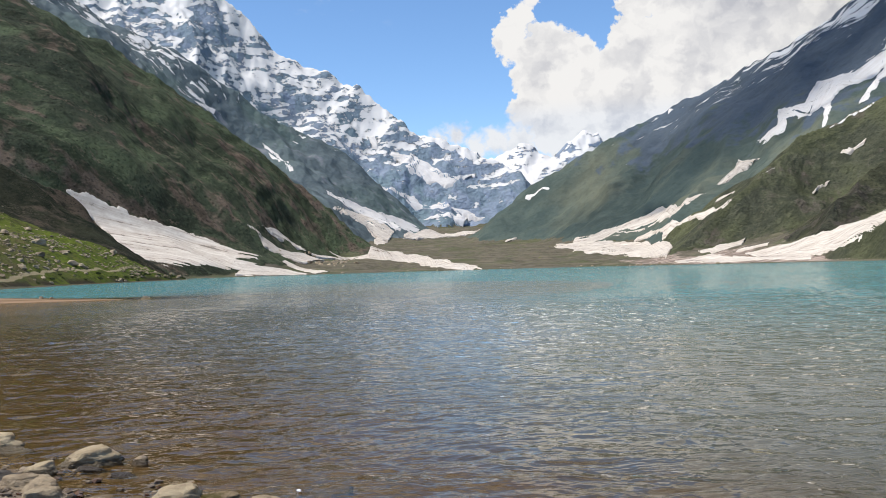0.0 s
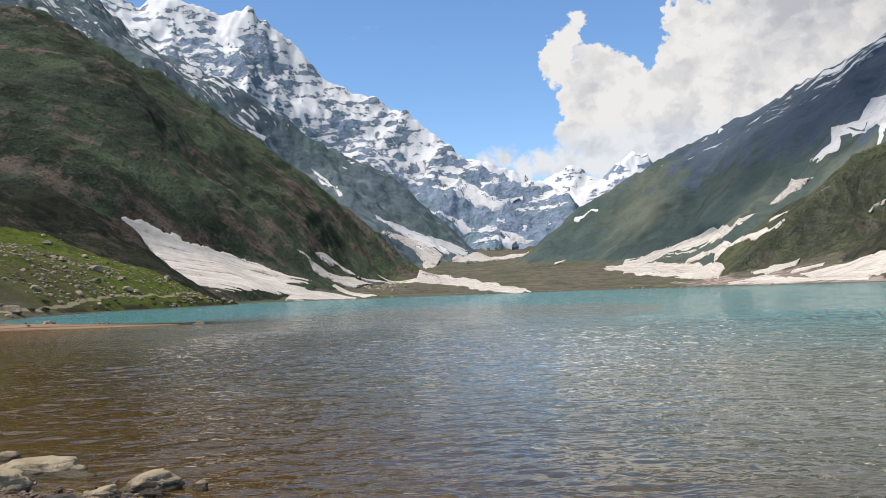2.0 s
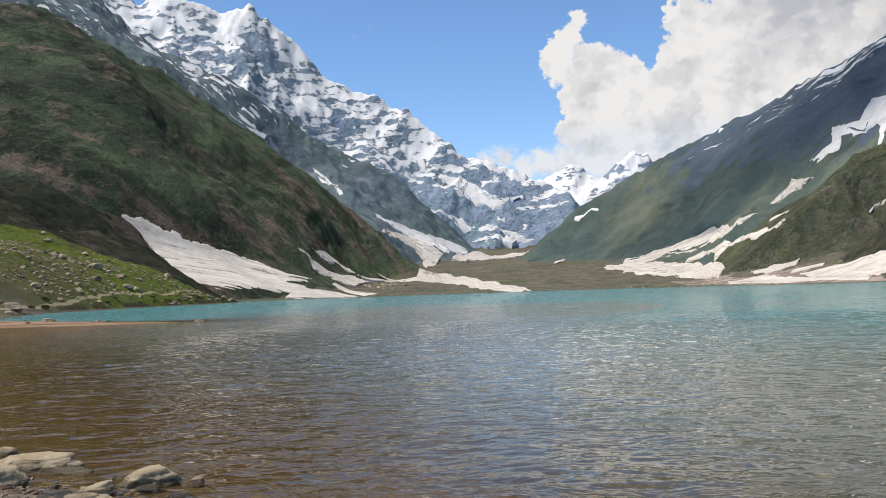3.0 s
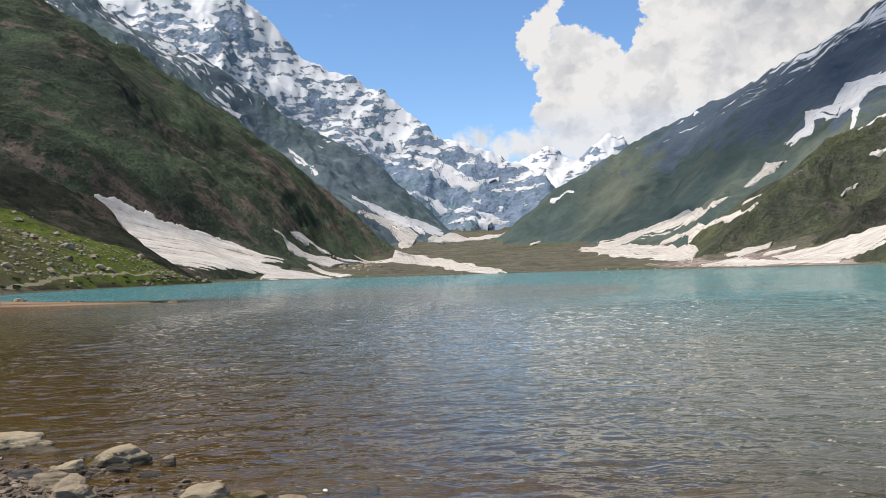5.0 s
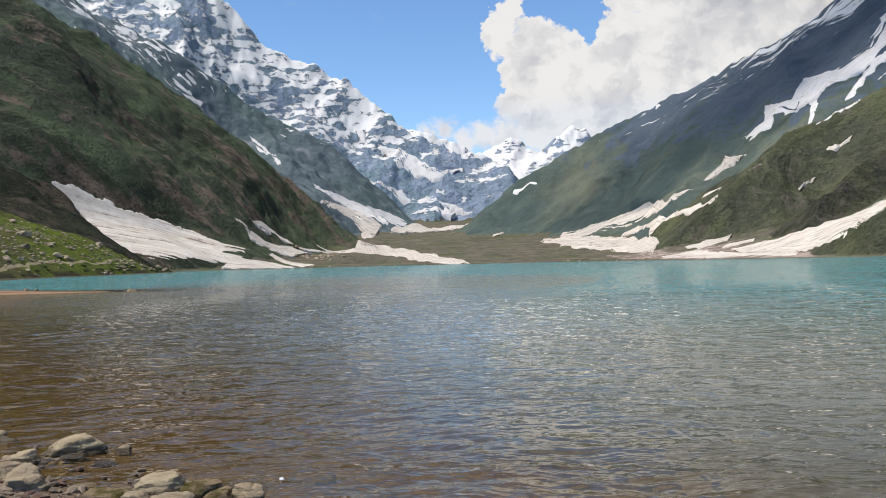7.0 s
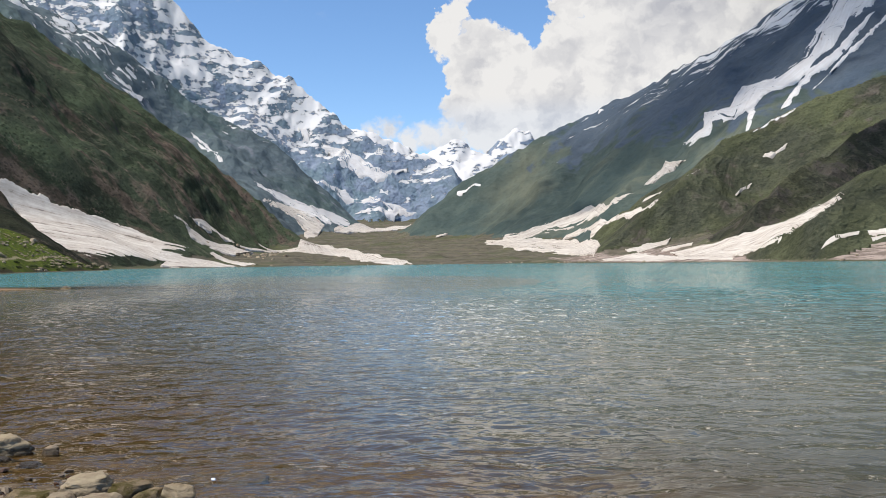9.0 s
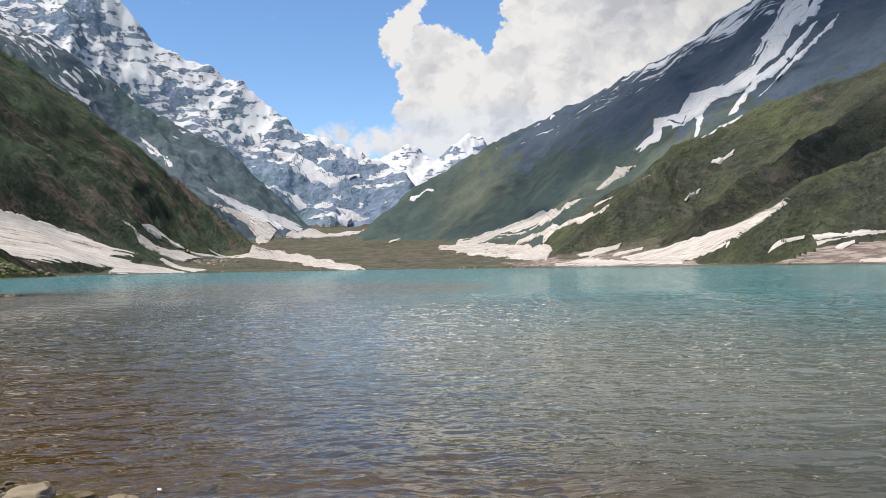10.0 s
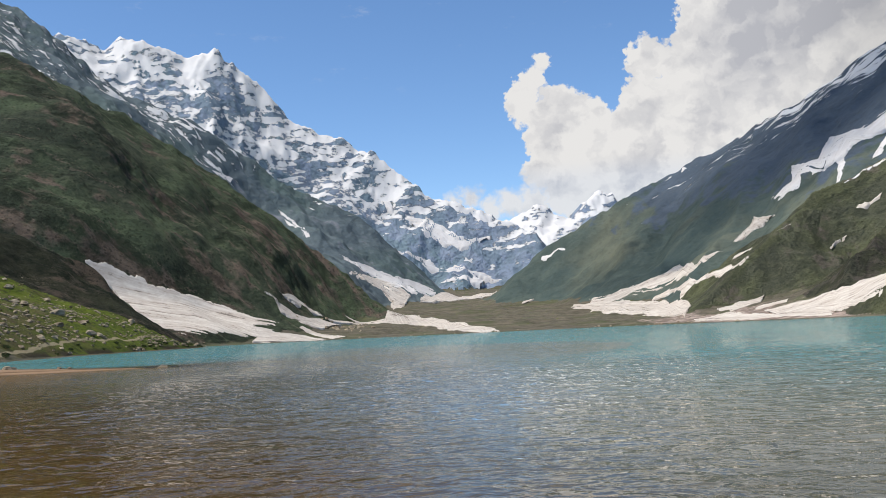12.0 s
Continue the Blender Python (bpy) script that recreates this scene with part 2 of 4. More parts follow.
def ground_material():
    """Shore gravel, sand bar, lake bed, meadow turf and valley floor, told apart by what grows there."""
    m, n, co = material("valley_ground")
    turf_share, sand, trail = n.attr("turf"), n.attr("sand"), n.attr("trail")
    big, mid, grain = n.noise(co, 0.02, 4.0), n.noise(co, 0.16, 6.0, 0.65), n.noise(co, 1.4, 6.0, 0.7)
    pebble = n.node("ShaderNodeTexVoronoi", {"Vector": co, "Scale": 11.0, "Randomness": 1.0})
    pebbles = n.mix(n.math("MULTIPLY", pebble.outputs["Color"], 1.0), (0.060, 0.042, 0.027), (0.22, 0.175, 0.13))
    gravel = n.mix(n.step(grain, 0.35, 0.7), pebbles, (0.085, 0.050, 0.028))
    turf = n.mix(n.step(mid, 0.3, 0.7), (0.046, 0.066, 0.005), (0.100, 0.128, 0.010))
    turf = n.mix(n.step(n.noise(co, 0.05, 5.0, 0.6), 0.52, 0.66, 0.0, 0.45), turf, (0.085, 0.062, 0.028))
    turf = n.mix(n.step(n.noise(co, 0.45, 6.0, 0.7), 0.50, 0.62, 0.0, 0.85), turf, (0.024, 0.028, 0.009))
    turf = n.mix(n.step(grain, 0.5, 0.75, 0.0, 0.35), turf, (0.120, 0.100, 0.045))
    turf = n.mix(n.math("MULTIPLY", n.attr("worn"), n.step(mid, 0.38, 0.60, 0.0, 0.85)), turf, n.mix(n.step(grain, 0.35, 0.65), (0.050, 0.040, 0.018), (0.112, 0.086, 0.046)))
    turf = n.mix(n.attr("bank"), turf, n.mix(n.step(grain, 0.4, 0.6), (0.016, 0.013, 0.008), (0.050, 0.040, 0.020)))
    steppe = n.mix(n.step(mid, 0.35, 0.65), (0.075, 0.070, 0.046), (0.13, 0.110, 0.082))
    steppe = n.mix(n.step(big, 0.45, 0.65, 0.0, 0.8), steppe, (0.070, 0.080, 0.036))
    steppe = n.mix(n.step(n.noise(n.scaled(co, 0.012, 0.035, 1.0, -20), 1.0, 6.0, 0.65), 0.50, 0.62, 0.0, 0.75), steppe, (0.155, 0.128, 0.092))
    steppe = n.mix(n.step(n.noise(n.scaled(co, 0.02, 0.05, 1.0, 15), 1.0, 5.0, 0.65), 0.55, 0.66, 0.0, 0.7), steppe, (0.052, 0.048, 0.030))
    steppe = n.mix(n.step(grain, 0.55, 0.75, 0.0, 0.6), steppe, (0.19, 0.16, 0.13))
    sands = n.mix(n.step(n.noise(n.scaled(co, 0.05, 0.4, 1.0, 12), 1.0, 6.0, 0.65), 0.44, 0.56), (0.25, 0.165, 0.10), (0.115, 0.066, 0.036))
    dust = n.mix(n.step(n.noise(n.scaled(co, 0.03, 0.12, 1.0), 1.0, 6.0, 0.65), 0.42, 0.58), (0.36, 0.285, 0.235), (0.17, 0.132, 0.105))
    sands = n.mix(n.attr("moraine"), sands, dust)
    near = n.step(n.vec("LENGTH", co), 60.0, 150.0)
    c = n.mix(near, gravel, steppe)
    c = n.mix(n.step(n.math("ADD", turf_share, n.math("MULTIPLY", n.math("SUBTRACT", mid, 0.5), 0.9)), 0.42, 0.6), c, turf)
    c = n.mix(n.step(n.math("ADD", sand, n.math("MULTIPLY", n.math("SUBTRACT", mid, 0.5), 0.5)), 0.4, 0.6), c, sands)
    c = n.mix(n.step(trail, 0.3, 0.7, 0.0, 0.9), c, (0.30, 0.245, 0.15))
    mud = n.mix(n.step(grain, 0.3, 0.7), (0.060, 0.044, 0.020), (0.112, 0.080, 0.038))
    c = n.mix(n.math("MULTIPLY", n.attr("wet"), n.step(pebble.outputs["Color"], 0.2, 0.9, 0.95, 0.6)), c, mud)
    normal = n.bump(n.math("ADD", n.math("MULTIPLY", pebble.outputs["Distance"], -0.02), n.math("MULTIPLY", n.math("ADD", mid, grain), n.math("MULTIPLY", near, 0.6))), 0.8, 1.0)
    finish(n, c, 0.9, normal, 0.1)
    return m


def water_material():
    """Milky glacial water: clear over the shallows, turquoise where deep, rippled by a light wind."""
    m, n, co = material("lake_water")
    deep = n.attr("deep")
    bend = n.vec("ADD", co, n.vec("MULTIPLY", n.vec("SUBTRACT", n.noise_colour(co, 0.35, 2.0), (0.5, 0.5, 0.5)), (1.6, 1.6, 0.0)))
    offshore = n.attr("open")
    r1 = n.noise(n.scaled(bend, 2.4, 4.6, 1.0, 8), 1.0, 3.0, 0.5, 0.3)
    r2 = n.noise(n.scaled(bend, 1.3, 1.5, 1.0, -8), 1.0, 3.0, 0.5, 0.3)
    r3 = n.noise(n.scaled(co, 0.8, 0.50, 1.0, 10), 1.0, 2.0, 0.5)
    r4 = n.noise(n.scaled(co, 0.30, 0.15, 1.0, -6), 1.0, 3.0, 0.55)
    gusts = n.step(n.noise(n.scaled(co, 0.02, 0.05, 1.0), 1.0, 3.0), 0.3, 0.7, 0.7, 1.25)
    height = n.math("ADD", n.math("MULTIPLY", r1, n.step(offshore, 0.0, 1.0, 0.075, 0.02)), n.math("MULTIPLY", r2, n.step(offshore, 0.0, 1.0, 0.24, 0.12)))
    height = n.math("ADD", height, n.math("ADD", n.math("MULTIPLY", r3, n.step(offshore, 0.1, 0.9, 0.10, 0.42)), n.math("MULTIPLY", r4, n.step(offshore, 0.4, 1.0, 0.0, 1.0))))
    normal = n.bump(n.math("MULTIPLY", n.math("MULTIPLY", height, gusts), n.step(offshore, 0.0, 0.8, 0.4, 1.15)), 1.0, 1.0)
    tint = n.mix(n.step(n.noise(co, 0.006, 3.0), 0.35, 0.65), (0.054, 0.166, 0.176), (0.068, 0.188, 0.182))
    tint = n.mix(n.attr("blue"), (0.148, 0.156, 0.136), tint)
    body = n.node("ShaderNodeBsdfDiffuse", {0: tint})
    clear = n.node("ShaderNodeBsdfTransparent", {0: (0.84, 0.73, 0.46)})
    inner = n.node("ShaderNodeMixShader", {0: deep, 1: clear.outputs[0], 2: body.outputs[0]})
    gloss = n.node("ShaderNodeBsdfGlossy", {0: (1.0, 0.97, 0.89), "Roughness": n.step(offshore, 0.0, 1.0, 0.03, 0.05), "Normal": normal})
    fres = n.node("ShaderNodeFresnel", {0: 1.33, 1: normal})
    out = n.node("ShaderNodeMixShader", {0: n.math("MULTIPLY", fres.outputs[0], n.step(offshore, 0.3, 1.0, 1.0, 0.80)), 1: inner.outputs[0], 2: gloss.outputs[0]})
    n.node("ShaderNodeOutputMaterial", {0: out.outputs[0]})
    return m


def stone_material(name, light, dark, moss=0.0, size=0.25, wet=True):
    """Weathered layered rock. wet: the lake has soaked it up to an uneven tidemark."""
    m, n, co = material(name)
    rand = n.node("ShaderNodeObjectInfo").outputs["Random"]
    shifted = n.vec("ADD", co, n.node("ShaderNodeCombineXYZ", {0: n.math("MULTIPLY", rand, 37.0), 1: rand, 2: rand}).outputs[0])
    a, b = n.noise(shifted, 1.6 / size, 5.0, 0.65), n.noise(shifted, 9.0 / size, 6.0, 0.72)
    beds = n.noise(n.scaled(shifted, 0.7 / size, 1.0 / size, 6.0 / size), 1.0, 5.0, 0.65)
    c = n.mix(n.step(a, 0.35, 0.72), light, dark)
    c = n.mix(n.step(beds, 0.52, 0.70, 0.0, 0.55), c, (dark[0] * 0.45, dark[1] * 0.42, dark[2] * 0.40))
    c = n.mix(n.step(b, 0.5, 0.75, 0.0, 0.5), c, (light[0] * 1.2, light[1] * 1.2, light[2] * 1.15))
    c = n.mix(n.math("MULTIPLY", n.step(rand, 0.0, 1.0), 0.35), c, dark)
    if moss:
        c = n.mix(n.step(n.math("ADD", a, moss), 0.72, 0.92), c, (0.085, 0.066, 0.016))
    rough = 0.85
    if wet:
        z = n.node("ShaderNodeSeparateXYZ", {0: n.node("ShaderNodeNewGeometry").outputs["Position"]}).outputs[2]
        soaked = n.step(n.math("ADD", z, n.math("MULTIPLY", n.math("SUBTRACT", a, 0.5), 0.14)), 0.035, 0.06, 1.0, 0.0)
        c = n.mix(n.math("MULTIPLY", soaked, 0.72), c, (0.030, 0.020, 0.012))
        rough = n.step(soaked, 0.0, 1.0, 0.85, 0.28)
    finish(n, c, rough, n.bump(n.math("ADD", b, n.math("MULTIPLY", beds, 1.5)), 1.0, 0.12 * size), 0.2)
    return m


# rock of the distant mountains, with the blue of aerial haze painted in
ROCK_HAZE = ((0.200, 0.250, 0.320), (0.26, 0.305, 0.37), (0.165, 0.215, 0.28))
MAT = {
    "ground": ground_material(),
    "bluff": land_material("bluff_scrub", ((0.022, 0.027, 0.016), (0.044, 0.045, 0.027), (0.058, 0.060, 0.033)), ((0.088, 0.068, 0.050), (0.140, 0.105, 0.076), (0.052, 0.043, 0.034)), 0.07, 8.0, scar=0.55, lean=20, speck=1.3),
    "green_slope": land_material("green_slope", ((0.048, 0.060, 0.040), (0.088, 0.102, 0.064), (0.118, 0.150, 0.082)), ((0.135, 0.110, 0.082), (0.250, 0.185, 0.138), (0.090, 0.075, 0.058)), 0.03, 20.0, scar=0.6, lean=12, speck=1.1),
    # streaked ridge: its blue-grey cast is haze mixed into the base colours
    "hazed_slope": land_material("hazed_slope", ((0.096, 0.122, 0.132), (0.112, 0.138, 0.144), (0.108, 0.145, 0.134)), ((0.14, 0.155, 0.172), (0.20, 0.21, 0.222), (0.11, 0.126, 0.145)), 0.02, 50.0, 0.2, 0.35, lean=28, speck=0.35, snow=(0.026, 0.050, 1.9, 0.05, 0.7)),
    # massif and far peaks: grass and rock tones both carry painted distance haze
    "hazed_high_rock": land_material("hazed_high_rock", ((0.175, 0.230, 0.275), (0.21, 0.262, 0.31), (0.19, 0.255, 0.285)), ROCK_HAZE, 0.12, 90.0, 0.12, 0.8, speck=0.3, snow=(0.011, 0.030, 1.9, 0.028, 1.7), beds=True),
    "far_hazed_rock": land_material("far_hazed_rock", ROCK_HAZE, ROCK_HAZE, 0.2, 120.0, 0.1, 0.6, speck=0.3, snow=(0.008, 0.030, 1.8, 0.022, 1.3), beds=True),
    # dark mountain: the blue in its grass and rock stands in for aerial haze
    "hazed_dark_slope": land_material("hazed_dark_slope", ((0.062, 0.086, 0.078), (0.086, 0.108, 0.090), (0.130, 0.138, 0.100)), ((0.070, 0.092, 0.118), (0.090, 0.110, 0.132), (0.060, 0.082, 0.106)), 0.0, 45.0, 0.2, 0.22, lean=-10, speck=0.3, snow=(0.024, 0.105, 2.9, 0.06, 0.8)),
    "fresh_slope": land_material("fresh_slope", ((0.078, 0.082, 0.056), (0.112, 0.116, 0.074), (0.138, 0.146, 0.074)), ((0.13, 0.112, 0.085), (0.18, 0.152, 0.118), (0.085, 0.076, 0.062)), 0.03, 18.0, scar=0.35, lean=-10, speck=0.7),
    "crag_slope": land_material("crag_slope", ((0.070, 0.072, 0.050), (0.100, 0.100, 0.064), (0.128, 0.128, 0.070)), ((0.10, 0.092, 0.078), (0.165, 0.135, 0.105), (0.060, 0.056, 0.050)), 0.08, 16.0, scar=0.6, lean=-10),
    "snow": snow_material("old_snow", 0.0),
    "high_snow": snow_material("high_snow", 1.0),
    "water": water_material(),
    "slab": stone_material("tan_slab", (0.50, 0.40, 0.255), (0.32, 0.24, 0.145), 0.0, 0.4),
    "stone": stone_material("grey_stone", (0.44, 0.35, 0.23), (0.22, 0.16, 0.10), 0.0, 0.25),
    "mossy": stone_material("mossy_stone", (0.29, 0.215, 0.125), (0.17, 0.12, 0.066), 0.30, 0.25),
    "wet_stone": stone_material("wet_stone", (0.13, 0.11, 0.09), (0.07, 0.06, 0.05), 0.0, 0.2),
    "boulder": stone_material("boulder", (0.42, 0.345, 0.235), (0.15, 0.108, 0.070), 0.0, 2.0, wet=False),
}

# ---- terrain ----
def lattice(i, j, seed):
    h = (i.astype(np.int64) * 374761393 + j.astype(np.int64) * 668265263 + seed * 974634541) & 0xFFFFFFFF
    h = ((h ^ (h >> 13)) * 1274126177) & 0xFFFFFFFF
    return ((h ^ (h >> 16)) & 0xFFFF) / 32767.5 - 1.0


def grain(x, y, seed=0):
    """Smooth noise from -1 to 1, one bump a unit."""
    i, j = np.floor(x), np.floor(y)
    u, v = x - i, y - j
    u, v = u * u * u * (u * (u * 6 - 15) + 10), v * v * v * (v * (v * 6 - 15) + 10)
    a, b, c, d = lattice(i, j, seed), lattice(i + 1, j, seed), lattice(i, j + 1, seed), lattice(i + 1, j + 1, seed)
    return a + (b - a) * u + (c - a) * v + (a - b - c + d) * u * v


def layers(x, y, octaves=4, seed=0, gain=0.5):
    total, amp = 0.0, 1.0
    for k in range(octaves):
        total = total + amp * grain(x, y, seed + k * 17)
        x, y, amp = x * 2.03 + 11.7, y * 2.03 - 5.3, amp * gain
    return total


# crest lines, x y z in metres, and how each mountain falls from them
RIDGES = {
    "near_bluff": dict(k=0.72, gully=45, depth=5, crag=2.0, line=[
        (-437, 252, 127), (-215, 456, 60), (-187, 468, 45), (-176, 482, 28), (-164, 492, 10), (-156, 500, 0)]),
    "green_spur": dict(k=0.66, gully=80, depth=12, crag=3.0, lean=14.0, line=[
        (-1250, 800, 430), (-700, 850, 340), (-441, 898, 299), (-394, 919, 274), (-322, 957, 230), (-243, 991, 168), (-153, 1019, 100), (-80, 997, 34)]),
    "streaked_ridge": dict(k=0.75, gully=170, depth=30, crag=7.0, line=[
        (-1472, 850, 759), (-819, 1714, 656), (-739, 1751, 609), (-654, 1784, 536), (-565, 1814, 471), (-451, 1846, 398),
        (-355, 1867, 334), (-238, 1915, 265), (-153, 1974, 196), (-70, 2049, 113)]),
    "snow_massif": dict(k=0.85, gully=330, depth=80, crag=17.0, line=[
        (-2528, 2121, 1203), (-1374, 3435, 1157), (-1290, 3468, 1184), (-1135, 3522, 1137), (-1036, 3552, 1096), (-950, 3578, 1146), (-905, 3588, 1150),
        (-870, 3596, 1101), (-786, 3616, 1067), (-682, 3637, 965), (-620, 3648, 862), (-448, 3673, 744), (-355, 3633, 709),
        (-224, 3593, 606), (-95, 3549, 505), (93, 3449, 440), (192, 3395, 386), (269, 3189, 233)]),
    "far_peaks": dict(k=0.70, gully=220, depth=45, crag=14.0, line=[
        (-476, 4525, 657), (-66, 4500, 638), (122, 4498, 587), (282, 4491, 523), (434, 4479, 590), (550, 4466, 520), (663, 4451, 635),
        (766, 4434, 613), (814, 4426, 542), (1089, 4366, 594), (1648, 4080, 542)]),
    "dark_mountain": dict(k=0.66, gully=190, depth=26, crag=4.0, line=[
        (39, 1519, 56), (130, 1504, 114), (220, 1484, 166), (290, 1462, 208), (349, 1438, 236), (428, 1396, 278), (506, 1359, 310),
        (579, 1318, 344), (623, 1298, 382), (768, 1230, 473), (1149, 964, 608)]),
    "grassy_spur": dict(k=0.68, gully=70, depth=7, crag=2.0, line=[
        (174, 696, 14), (208, 732, 32), (253, 766, 65), (299, 809, 104), (332, 821, 119), (377, 825, 138), (441, 819, 158), (522, 796, 188), (872, 504, 253)]),
    "craggy_spur": dict(k=0.68, gully=55, depth=7, crag=2.5, line=[
        (205, 502, 18), (237, 538, 37), (288, 589, 66), (337, 627, 91), (374, 645, 103), (434, 661, 135), (783, 452, 194)]),
    "low_spur": dict(k=0.62, gully=45, depth=5, crag=1.5, line=[
        (176, 382, 8), (213, 408, 32), (248, 434, 47), (295, 452, 66), (520, 300, 97)]),
}
# shore of the lake, clockwise from the spot where the camera stands
SHORE = [(0.2, 4.6), (-1.6, 6.0), (-2.5, 7.0), (-3.3, 7.9), (-4.1, 8.5), (-6, 9.4), (-10, 13.5), (-22, 32), (-38, 66), (-62, 100), (-95, 186), (-113, 276), (-119, 360), (-127, 468),
         (-152, 492), (-178, 600), (-110, 745), (-40, 790), (60, 795), (115, 750), (140, 600), (165, 440), (204, 315), (235, 150), (180, 0), (80, -60), (22, -26), (6, -3), (3, 2.4)]
# wedge of sand that runs out from the bank
BAR = [(-62, 84), (-39, 71.5), (-31, 74.0), (-25.5, 75.6), (-29, 79), (-42, 92), (-66, 118)]


def edge_distance(x, y, ring):
    """Metres to a closed ring, and whether inside it."""
    best, inside = np.full(x.shape, 1e9), np.zeros(x.shape, bool)
    for (ax, ay), (bx, by) in zip(ring, ring[1:] + ring[:1]):
        t = np.clip(((x - ax) * (bx - ax) + (y - ay) * (by - ay)) / ((bx - ax) ** 2 + (by - ay) ** 2), 0, 1)
        best = np.minimum(best, np.hypot(x - ax - t * (bx - ax), y - ay - t * (by - ay)))
        inside ^= ((ay > y) != (by > y)) & (x < (bx - ax) * (y - ay) / (by - ay + 1e-12) + ax)
    return best, inside


def ridge_height(x, y, k, gully, depth, crag, line, seed, lean=90.0):
    """Height of one mountain, with the way along its crest and down from it."""
    wx, wy = x + 0.15 * gully * layers(x / gully, y / gully, 3, seed), y + 0.15 * gully * layers(x / gully + 40, y / gully, 3, seed + 5)
    top, along, weight, down, run = 0.0, 0.0, 0.0, np.full(x.shape, 1e9), 0.0
    for (ax, ay, az_), (bx, by, bz) in zip(line, line[1:]):
        length = math.hypot(bx - ax, by - ay)
        t = np.clip(((wx - ax) * (bx - ax) + (wy - ay) * (by - ay)) / length ** 2, 0, 1)
        d = np.hypot(wx - ax - t * (bx - ax), wy - ay - t * (by - ay)) + 0.5
        share = length / d ** 5
        top, along, weight = top + share * (az_ + t * (bz - az_)), along + share * (run + t * length), weight + share
        down, run = np.minimum(down, d), run + length
    top, along = top / weight, along / weight
    best = top - k * down
    body = np.clip(best / 40.0, 0, 1)
    c, q = math.cos(radians(lean)), math.sin(radians(lean))
    cut = 1 - np.abs(layers((along * q - down * c) / gully, (down * q + along * c) / (gully * 4.0), 3, seed + 9, 0.45))
    crags = 0.7 - np.abs(layers(along / (gully * 0.3) + down / gully, down / (gully * 0.4), 4, seed + 3, 0.55))
    fine = layers(x / (gully * 0.22), y / (gully * 0.22), 3, seed + 21, 0.5)
    grow = np.clip(down / (gully * 1.2), 0, 1)
    best = best + body * (depth * (cut - 0.55) * grow + crag * crags + 0.12 * depth * fine + 0.05 * depth * layers(x / (gully * 0.065), y / (gully * 0.065), 2, seed + 31))
    return best, along, down


def floor_height(x, y):
    """Valley floor, banks and lake bed."""
    d, inside = edge_distance(x, y, SHORE)
    near = np.clip(np.hypot(x, y) / 120.0, 0, 1)
    rise = 0.35 * (1 - np.exp(-d / (1.5 + 5 * near))) + (0.012 + 0.045 * near) * d
    left = np.clip((-x - 70) / 40, 0, 1) * np.clip((505 - y) / 115, 0, 1) * np.clip((y - 110) / 90, 0, 1)
    rise = rise + left * 26 * (1 - np.exp(-d / 40))
    right = np.clip((x - 120) / 40, 0, 1) * np.clip((700 - y) / 100, 0, 1)
    rise = rise + right * 0.07 * np.clip(d, 0, 200)
    rough = near * np.clip(d / 20, 0, 1) * (1.4 * layers(x / 45, y / 45, 4, 70) + np.clip(d / 60, 0, 1) * 5 * np.abs(layers(x / 90, y / 110, 4, 74)) + 0.6 * layers(x / 9, y / 9, 4, 71))
    bed = -np.minimum((0.03 * d + 0.09 * np.clip(d - 30, 0, None)) * (1 + 5.0 * np.clip((x + 1.5) / 14, 0, 1) + 6 * np.clip((y - 88) / 15, 0, 1)), 30.0)
    z = np.where(inside, bed, rise + rough)
    bd, bin_ = edge_distance(x, y, BAR)
    bar = np.where(bin_, 0.02 + 0.045 * bd, -0.06 * bd)
    z = np.where(np.hypot(x + 45, y - 88) < 60, np.maximum(z, np.minimum(bar, 0.35)), z)
    z = z + 0.02 * layers(x / 0.7, y / 0.7, 3, 72) * np.exp(-np.hypot(x, y) / 30)
    return z, np.where(inside, -d, d), np.where(bin_, bd, -bd)


# the smooth avalanche chute above the meadow, down its middle
CHUTE = [(-242, 603, 61), (-227, 620, 48), (-213, 637, 36), (-199, 655, 25), (-180, 677, 16), (-164, 698, 9)]


def in_chute(x, y, z, shore):
    """The land with the chute swept into it."""
    near_, level = np.full(x.shape, 1e9), np.zeros(x.shape)
    for (ax, ay, az_), (bx, by, bz) in zip(CHUTE, CHUTE[1:]):
        length = math.hypot(bx - ax, by - ay)
        t = np.clip(((x - ax) * (bx - ax) + (y - ay) * (by - ay)) / length ** 2, 0, 1)
        d = np.hypot(x - ax - t * (bx - ax), y - ay - t * (by - ay))
        side = ((bx - ax) * (y - ay) - (by - ay) * (x - ax)) / length
        closer = d < near_
        level = np.where(closer, az_ + t * (bz - az_) + 0.42 * np.clip(side, -90, 90), level)
        near_ = np.where(closer, d, near_)
    share = np.clip((95 - near_) / 55, 0, 1)
    share = share * share * (3 - 2 * share)
    share = share * np.clip((shore - 4) / 30, 0, 1)
    level = np.minimum(level, 0.8 + 0.42 * np.clip(shore, 0, None))
    return z * (1 - share) + np.maximum(level + 0.7 * layers(x / 25, y / 25, 3, 78), 0.5) * share


